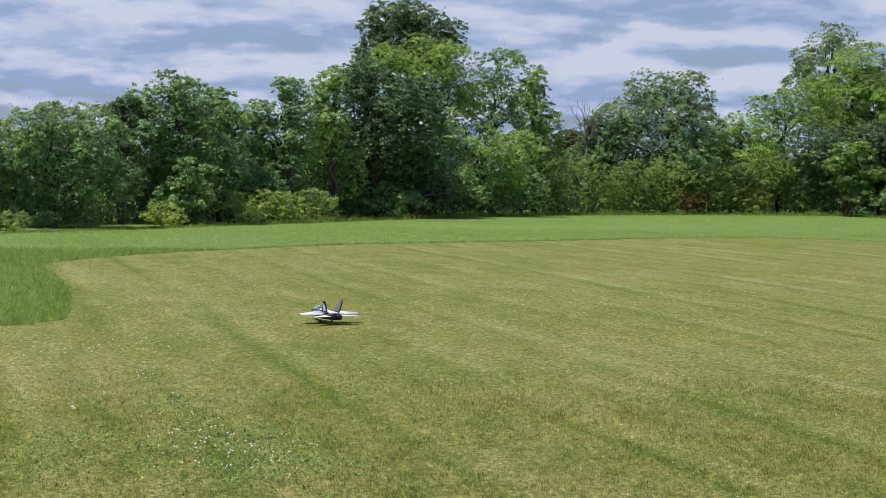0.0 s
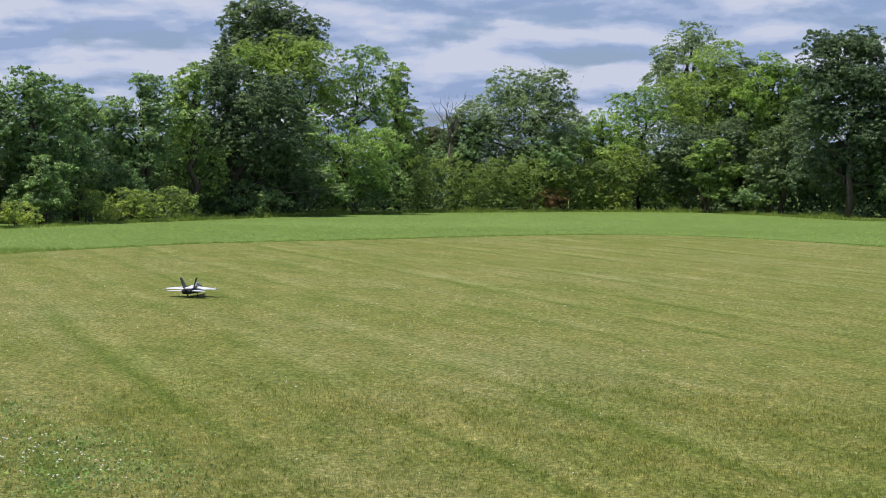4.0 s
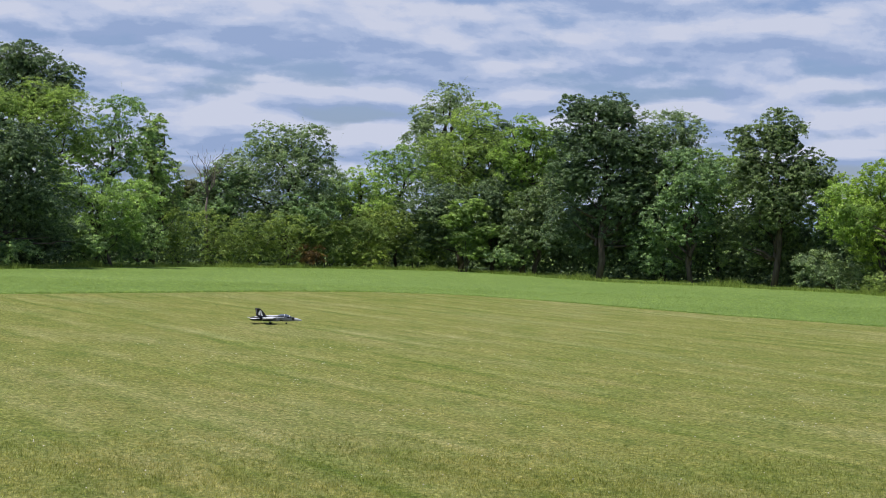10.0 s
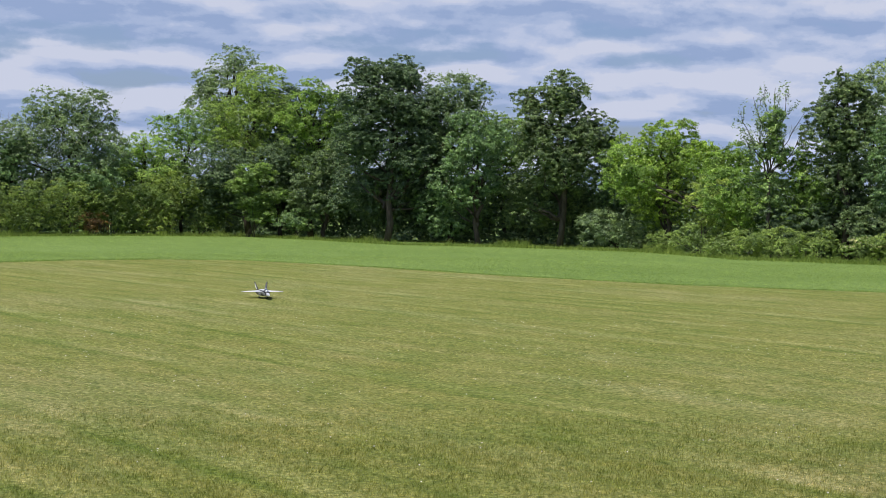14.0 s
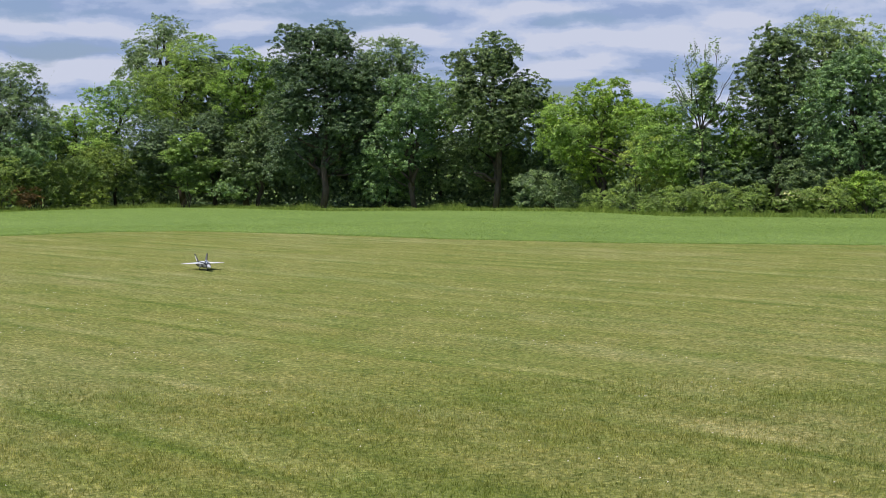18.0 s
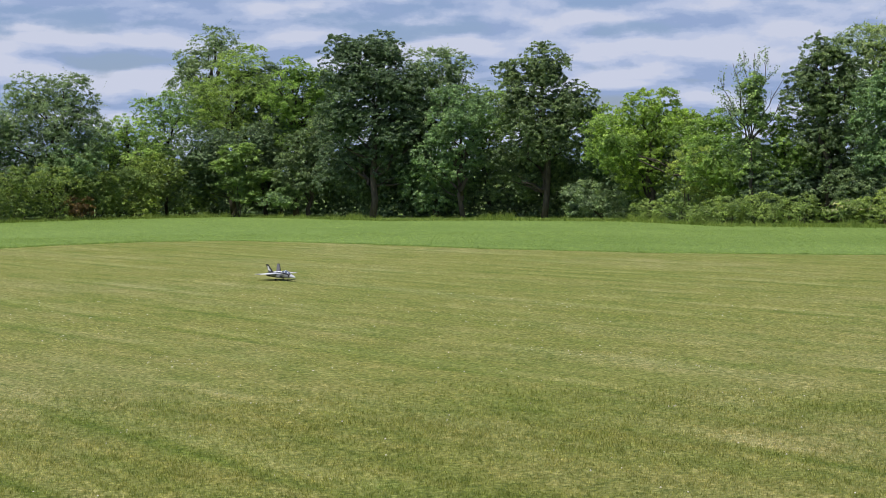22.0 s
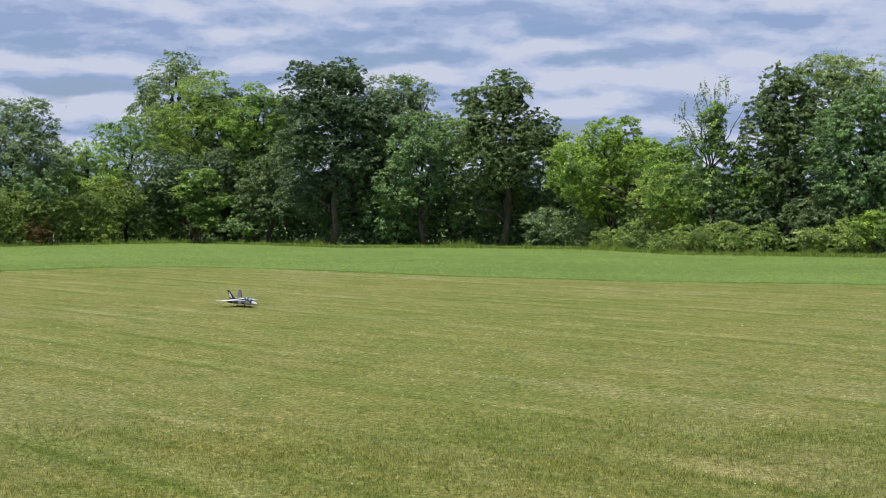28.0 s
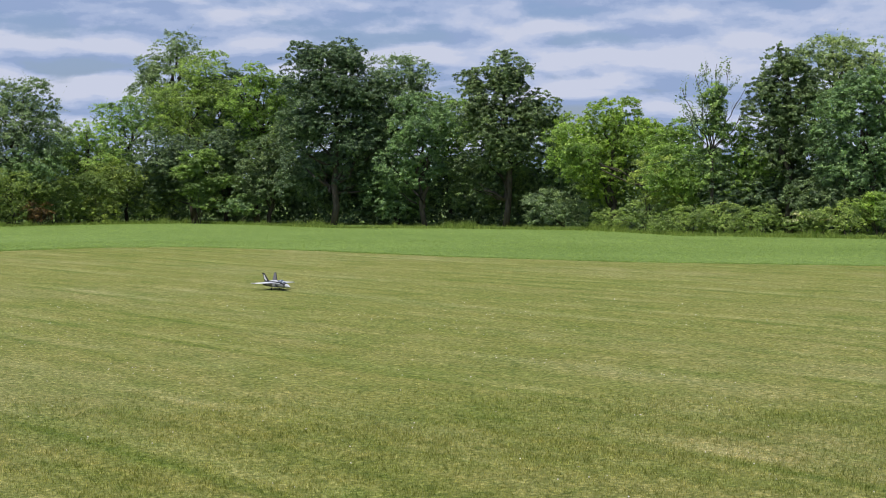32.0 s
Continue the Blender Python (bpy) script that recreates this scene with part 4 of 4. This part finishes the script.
# ---- the model jet ----
m_white = plain("jet_white_foam", (0.60, 0.61, 0.64), 0.42, 0, 0.5, 0.05, 9)
m_grey = plain("jet_mid_grey", (0.20, 0.205, 0.22), 0.45, 0, 0.5, 0.06, 9)
m_nose = plain("jet_nose_grey", (0.42, 0.43, 0.46), 0.45, 0, 0.5, 0.06, 9)
# underside grey, darkened to hold the shade below the wings in its colour
m_belly_shade = plain("jet_belly_shaded_grey", (0.045, 0.045, 0.053), 0.5, 0, 0.5, 0.08, 9)
m_inner = plain("jet_fin_grey", (0.12, 0.115, 0.125), 0.5, 0, 0.5, 0.1, 12)
m_black = plain("jet_black", (0.010, 0.010, 0.012), 0.5, 0, 0.3, 0.2, 12)
m_decal = plain("jet_decal_white", (0.80, 0.80, 0.80), 0.5, 0, 0.4, 0.04, 20)
m_tyre = plain("tyre_rubber", (0.02, 0.02, 0.02), 0.85, 0, 0.3, 0.2, 40)
m_steel = plain("gear_steel", (0.45, 0.45, 0.46), 0.35, 0.9, 0.5, 0.1, 40)
m_canopy, t_, b_ = mat("canopy_glass", 0.06, 0, 0.8)
b_.inputs["Base Color"].default_value = (0.10, 0.12, 0.16, 1)
b_.inputs["Coat Weight"].default_value = 0.6


def loft(bm, sections, sides=20, power=2.4):
    """Skin over superellipse sections: x, centre height, half width, half height, sideways offset."""
    rings = []
    for x, zc, hw, hh, yo in sections:
        ring = []
        for k in range(sides):
            a = 2 * math.pi * k / sides
            c, s = math.cos(a), math.sin(a)
            ring.append(bm.verts.new((x, yo + hw * math.copysign(abs(c) ** (2 / power), c), zc + hh * math.copysign(abs(s) ** (2 / power), s))))
        rings.append(ring)
    for r0, r1 in zip(rings, rings[1:]):
        for k in range(sides):
            bm.faces.new((r0[k], r0[(k + 1) % sides], r1[(k + 1) % sides], r1[k]))
    bm.faces.new(rings[0])
    bm.faces.new(rings[-1][::-1])
    bmesh.ops.recalc_face_normals(bm, faces=bm.faces[:])


def slab(bm, corners, thick, up):
    """A thin tapering panel: corner places, thickness at each, and the way its thickness goes."""
    up = Vector(up).normalized()
    lo = [bm.verts.new(Vector(c) - up * t / 2) for c, t in zip(corners, thick)]
    hi = [bm.verts.new(Vector(c) + up * t / 2) for c, t in zip(corners, thick)]
    bm.faces.new(lo[::-1])
    bm.faces.new(hi)
    n = len(lo)
    for k in range(n):
        bm.faces.new((lo[k], lo[(k + 1) % n], hi[(k + 1) % n], hi[k]))
    bmesh.ops.recalc_face_normals(bm, faces=bm.faces[:])
    bmesh.ops.bevel(bm, geom=bm.edges[:], offset=0.0022, segments=2, affect="EDGES")


def airfoil(bm, root, tip, thick=0.11, camber=0.03):
    """A wing panel: root and tip as leading-edge place and chord, the chord running aft."""
    prof = [(0.0, 0.0), (0.02, 0.30), (0.08, 0.62), (0.2, 0.92), (0.38, 1.0), (0.6, 0.78), (0.8, 0.45), (1.0, 0.06)]
    loop = [(u, 0.72 * v * thick + camber * 4 * u * (1 - u)) for u, v in prof] + [(u, -0.28 * v * thick + camber * 4 * u * (1 - u)) for u, v in prof[::-1][:-1]]
    rings = [[bm.verts.new((x - u * c, y, z + w * c)) for u, w in loop] for (x, y, z), c in (root, tip)]
    n = len(loop)
    for k in range(n):
        bm.faces.new((rings[0][k], rings[0][(k + 1) % n], rings[1][(k + 1) % n], rings[1][k]))
    bm.faces.new(rings[0])
    bm.faces.new(rings[1][::-1])
    bmesh.ops.recalc_face_normals(bm, faces=bm.faces[:])


def model_jet():
    jet = tagged(new("model_jet"), "radio-controlled twin-tail fighter jet, white wings and black fins", "model aircraft")

    def loft_part(name, sections, material, parent=jet, label="", power=2.4, sides=20):
        bm = bmesh.new()
        loft(bm, sections, sides, power)
        return part(name, bm, material, parent, label, smooth=name != "nozzle")

    def slab_part(name, corners, thick, up, material, parent=jet, label=""):
        bm = bmesh.new()
        slab(bm, corners, thick, up)
        return part(name, bm, material, parent, label, smooth=False)

    body = loft_part("fuselage", [(0.385, 0.101, 0.033, 0.033, 0), (0.33, 0.104, 0.038, 0.039, 0), (0.25, 0.107, 0.043, 0.046, 0), (0.17, 0.110, 0.052, 0.044, 0),
                                  (0.10, 0.111, 0.078, 0.043, 0), (0.0, 0.111, 0.086, 0.043, 0), (-0.10, 0.109, 0.086, 0.042, 0), (-0.15, 0.107, 0.084, 0.041, 0)], m_grey,
                     label="mid-grey moulded foam fuselage", power=2.7)
    loft_part("belly", [(0.24, 0.085, 0.030, 0.021, 0), (0.12, 0.084, 0.070, 0.022, 0), (0.0, 0.083, 0.078, 0.022, 0), (-0.14, 0.084, 0.076, 0.022, 0)], m_belly_shade, body, "grey underside with its shade put into the dark colour", 2.8)
    loft_part("nose_cone", [(0.532, 0.086, 0.003, 0.003, 0), (0.52, 0.087, 0.009, 0.008, 0), (0.49, 0.090, 0.017, 0.016, 0), (0.44, 0.095, 0.026, 0.026, 0), (0.386, 0.100, 0.0325, 0.0325, 0)], m_nose,
              label="pale grey pointed nose cone", power=2.1)
    loft_part("nose_band", [(0.40, 0.103, 0.0325, 0.032, 0), (0.36, 0.106, 0.0375, 0.037, 0)], m_black, body, "black band behind the nose", 2.2)
    loft_part("tail_section", [(-0.15, 0.107, 0.0845, 0.0415, 0), (-0.21, 0.105, 0.080, 0.040, 0), (-0.275, 0.103, 0.073, 0.036, 0)], m_black, label="black rear fuselage round the engines", power=2.7)
    loft_part("spine", [(0.20, 0.146, 0.012, 0.010, 0), (0.12, 0.148, 0.030, 0.013, 0), (0.0, 0.147, 0.036, 0.015, 0), (-0.12, 0.143, 0.036, 0.013, 0), (-0.24, 0.134, 0.030, 0.010, 0)], m_white,
              label="pale spine behind the canopy", power=2.3)
    loft_part("tail_deck", [(-0.12, 0.139, 0.060, 0.012, 0), (-0.20, 0.136, 0.056, 0.012, 0), (-0.268, 0.130, 0.046, 0.010, 0)], m_white, label="pale deck between the fins", power=2.6)
    canopy = loft_part("canopy", [(0.365, 0.128, 0.008, 0.008, 0), (0.335, 0.134, 0.024, 0.022, 0), (0.29, 0.140, 0.030, 0.036, 0), (0.24, 0.144, 0.031, 0.042, 0), (0.18, 0.145, 0.029, 0.036, 0),
                                  (0.12, 0.146, 0.020, 0.022, 0), (0.085, 0.147, 0.010, 0.012, 0)], m_canopy, label="tinted glossy cockpit canopy", power=2.0)
    for x, zc, hw, hh in ((0.318, 0.137, 0.0285, 0.0305), (0.232, 0.1445, 0.0325, 0.0430)):
        loft_part("canopy_bow", [(x + 0.004, zc, hw, hh, 0), (x - 0.004, zc, hw, hh, 0)], m_white, canopy, "white canopy frame", 2.0)
    for s in (1, -1):
        loft_part("side_stripe", [(0.36, 0.124, 0.008, 0.007, s * 0.031), (0.26, 0.137, 0.007, 0.010, s * 0.038), (0.14, 0.141, 0.009, 0.010, s * 0.048), (0.02, 0.146, 0.012, 0.009, s * 0.052),
                                  (-0.13, 0.143, 0.012, 0.008, s * 0.052)], m_black, body, "black stripe along the fuselage", 2.4, 10)
        loft_part("air_intake", [(0.145, 0.096, 0.020, 0.030, s * 0.062), (0.10, 0.096, 0.024, 0.033, s * 0.066), (0.03, 0.098, 0.024, 0.034, s * 0.066)], m_grey, power=3.2)
        noz = loft_part("nozzle", [(-0.27, 0.100, 0.034, 0.034, s * 0.037), (-0.30, 0.100, 0.033, 0.033, s * 0.037), (-0.335, 0.100, 0.027, 0.027, s * 0.037)], m_black, power=2.0)
        loft_part("tailpipe", [(-0.3355, 0.100, 0.022, 0.022, s * 0.037), (-0.338, 0.100, 0.022, 0.022, s * 0.037)], m_black, noz, "dark open tailpipe", 2.0)
        up = (0, s * 0.0, 1)
        bm = bmesh.new()
        airfoil(bm, ((0.095, s * 0.070, 0.124), 0.205), ((-0.035, s * 0.332, 0.119), 0.066), 0.12)
        wing = part("wing", bm, m_white, jet, "white swept foam wing")
        slab_part("flap", [(-0.110, s * 0.085, 0.127), (-0.1045, s * 0.205, 0.1238), (-0.140, s * 0.205, 0.118), (-0.150, s * 0.085, 0.119)], (0.009, 0.007, 0.004, 0.004), up, m_white, wing)
        slab_part("aileron", [(-0.1042, s * 0.209, 0.1236), (-0.1005, s * 0.325, 0.1212), (-0.128, s * 0.325, 0.119), (-0.139, s * 0.209, 0.120)], (0.007, 0.005, 0.003, 0.003), up, m_white, wing)
        loft_part("tip_rail", [(-0.005, 0.121, 0.003, 0.003, s * 0.335), (-0.02, 0.121, 0.006, 0.006, s * 0.335), (-0.125, 0.121, 0.006, 0.006, s * 0.335)], m_grey, wing, "grey wing-tip rail", 2.0, 8)
        slab_part("leading_edge_extension", [(0.285, s * 0.036, 0.126), (0.16, s * 0.075, 0.128), (0.10, s * 0.098, 0.128), (0.095, s * 0.060, 0.129)], (0.006, 0.006, 0.007, 0.009), up, m_white)
        slab_part("tailplane", [(-0.185, s * 0.072, 0.112), (-0.300, s * 0.248, 0.109), (-0.368, s * 0.248, 0.109), (-0.345, s * 0.072, 0.112)], (0.010, 0.005, 0.004, 0.006), up, m_white, label="white all-moving tailplane")
        lean = Vector((0, s * 0.965, -0.26))
        fin = slab_part("tail_fin", [(-0.065, s * 0.066, 0.140), (-0.180, s * 0.104, 0.272), (-0.252, s * 0.104, 0.272), (-0.232, s * 0.066, 0.140)], (0.012, 0.006, 0.004, 0.008), lean, m_black, label="canted black tail fin with a white emblem")
        # emblem: plain white blades on both faces of the fin
        slab_part("inner_face", [Vector(c) - lean * 0.0068 for c in ((-0.085, s * 0.070, 0.152), (-0.180, s * 0.102, 0.265), (-0.244, s * 0.102, 0.265), (-0.222, s * 0.070, 0.152))], (0.0016,) * 4, lean, m_inner, fin, "grey inner face of the fin")
        for face in (1,):
            off = lean * face * 0.0062

            def on(a, b):
                base = Vector((-0.065 - 0.167 * a, s * 0.066, 0.140))
                top = Vector((-0.180 - 0.072 * a, s * 0.104, 0.272))
                return base.lerp(top, b) + off
            for pts in (((0.36, 0.12), (0.58, 0.16), (0.52, 0.48), (0.32, 0.84), (0.20, 0.72), (0.38, 0.42)), ((0.66, 0.16), (0.86, 0.28), (0.74, 0.55), (0.52, 0.84), (0.58, 0.50))):
                slab_part("emblem", [on(*p) for p in pts], (0.0016,) * len(pts), lean, m_decal, fin, "plain white emblem")
        leg = bmesh.new()
        tube(leg, [(-0.012, s * 0.045, 0.085), (-0.006, s * 0.056, 0.058), (0.0, s * 0.060, 0.036)], [0.005, 0.0042, 0.0038], 8)
        leg = part("main_leg", leg, m_steel, jet, "bare metal undercarriage leg")
        wheel_at(leg, 0.0, s * 0.067, 0.032, 0.016, 0.011)
    leg = bmesh.new()
    tube(leg, [(0.258, 0, 0.09), (0.264, 0, 0.06), (0.268, 0, 0.034)], [0.005, 0.0042, 0.0036], 8)
    leg = part("nose_leg", leg, m_steel, jet, "bare metal undercarriage leg")
    wheel_at(leg, 0.268, 0.0075, 0.031, 0.015, 0.009)
    return jet


def wheel_at(leg, x, y, z, r, w):
    bm = bmesh.new()
    bmesh.ops.create_cone(bm, cap_ends=True, segments=18, radius1=r, radius2=r, depth=w, matrix=Matrix.Translation((x, y, z)) @ Matrix.Rotation(radians(90), 4, "X"))
    bmesh.ops.bevel(bm, geom=[e for e in bm.edges if len(e.link_faces) == 2 and e.calc_face_angle(0) > 1], offset=r * 0.25, segments=2, affect="EDGES")
    part("wheel", bm, m_tyre, leg, "small black rubber wheel")


jet = model_jet()

# ---- clover and other small flowers in the lawn ----
m_clover = plain("clover_white", (0.72, 0.69, 0.62), 0.8, 0, 0.2, 0.15, 60)
rng = np.random.default_rng(5)


def flower_heads(name, centres, spread, per, size, label):
    got = []
    octa = np.array(((1, 0, 0), (0, 1, 0), (-1, 0, 0), (0, -1, 0)), float)
    for cx, cy in centres:
        for k in range(rng.poisson(per)):
            p = np.array((cx + rng.normal(0, spread * 0.5), cy + rng.normal(0, spread), rng.uniform(0.028, 0.045)))
            s = size * rng.uniform(0.6, 1.2)
            for a in range(4):
                for tip in ((0, 0, 0.9), (0, 0, -0.8)):
                    tri = [octa[a], octa[(a + 1) % 4], np.array(tip)]
                    got.append(np.array(tri if tip[2] > 0 else tri[::-1]) * s + p)
    tagged(link(name, quads_mesh(name, np.concatenate(got), 3), m_clover), label, "flowers", kind="stuff")


flower_heads("clover", [(-2.58, 13.30), (-2.51, 13.19), (-2.49, 13.43), (-2.59, 13.00), (-1.84, 9.69), (-1.91, 10.35), (-1.82, 10.01), (-1.60, 9.92), (-1.45, 9.76), (-1.39, 9.52), (-1.45, 9.22), (-1.67, 9.50), (-1.62, 9.60), (-1.30, 8.96), (-2.17, 11.96), (-1.29, 9.14), (-1.26, 9.43)], 0.28, 6, 0.0068, "white clover heads in the short lawn")
flower_heads("clover_patch", [(-3.42, 14.93), (-3.29, 15.05), (-3.62, 14.68), (-3.20, 15.35), (-3.66, 14.00), (-3.06, 15.22)], 0.5, 12, 0.0065, "small white clover heads scattered in the lawn")
flower_heads("seed_head", [(-2.67, 11.02)], 0.01, 2, 0.014, "round white dandelion seed head in the lawn")
# low clover leaves in the lawn
m_trefoil = leaf_mat("clover_leaf", (0.075, 0.150, 0.030), (0.14, 0.25, 0.055), (0.24, 0.37, 0.10), 0.3)
at = []
for cx, cy in [(-1.51, 9.94), (-1.82, 10.37), (-1.13, 8.98), (-1.79, 9.12), (-2.41, 9.87), (-1.19, 10.18), (-1.3, 8.79), (-2.35, 8.9), (-2.06, 11.38), (-0.74, 8.83), (-0.98, 9.36)]:
    k = rng.integers(160, 420)
    at.append(np.stack([rng.normal(cx, 0.16, k), rng.normal(cy, 0.34, k), rng.uniform(0.012, 0.034, k)], -1))
at = np.concatenate(at)
tagged(link("clover_leaves", quads_mesh("clover_leaves", leaves(rng, at, np.tile((0.0, -0.5, 0.8), (len(at), 1)), 0.017, 0.015), 3), m_trefoil),
       "fresh green clover leaves low in the lawn", "clover", kind="stuff")
# darker weedy tufts that the mower missed
got = []
for cx, cy, wide in [(6.50, 21.52, 0.16), (2.37, 12.41, 0.10), (6.46, 21.47, 0.14), (6.44, 21.27, 0.14), (2.34, 11.93, 0.09), (2.34, 11.93, 0.08)]:
    n = int(wide * 900)
    got.append(blades(rng, rng.normal(cx, wide, n), rng.normal(cy, wide * 1.6, n), 0.022, 0.007, 0.9))
tagged(link("weed_tufts", quads_mesh("weed_tufts", np.concatenate(got), 3), m_weed), "small darker green weed tufts in the short lawn", "weeds", kind="stuff")
xs, ys = fan(rng, 260, 8.6, 24.0)
ok = inside(xs, ys, MOWN)
flower_heads("lawn_flowers", list(zip(xs[ok], ys[ok])), 0.3, 2.4, 0.0058, "tiny pale clover heads dotted over the lawn")


def motions():
    rows = [
        (0, -1.43, 17.89, -24), (0.5, -1.65, 18.30, -21), (1, -1.80, 18.68, -12), (1.5, -1.90, 19.00, -4), (2, -1.91, 19.33, 9), (2.5, -1.86, 19.80, 15), (3, -1.73, 20.38, 16),
        (3.5, -1.60, 21.05, 12), (4, -1.50, 21.73, 10), (4.5, -1.36, 22.36, 12), (5.5, -0.98, 23.55, 22), (6.5, -0.33, 24.85, 32), (7, 0.12, 25.62, 37), (8, 0.98, 26.60, 54), (9, 2.07, 27.52, 77),
        (10, 3.45, 28.34, 90), (11, 4.70, 28.52, 106), (12, 5.81, 28.26, 137), (13, 6.34, 27.75, 160), (14, 6.635, 27.10, 183), (14.5, 6.65, 26.95, 184), (16.5, 6.61, 26.80, 184), (17, 6.595, 26.77, 184),
        (18, 6.605, 26.69, 183), (18.5, 6.70, 26.62, 177), (19, 6.80, 26.47, 170), (19.5, 6.94, 26.33, 166), (20, 7.00, 26.23, 167), (20.5, 7.00, 26.22, 167), (30.3, 7.00, 26.22, 166), (31.0, 7.10, 26.19, 168), (31.3, 7.15, 26.10, 172),
        (31.6, 7.18, 25.82, 176), (32, 7.30, 25.29, 171)]
    walk(jet, [(t, pose(x, y, -0.010, 0, 0, 90 - h)) for t, x, y, h in rows])


motions()
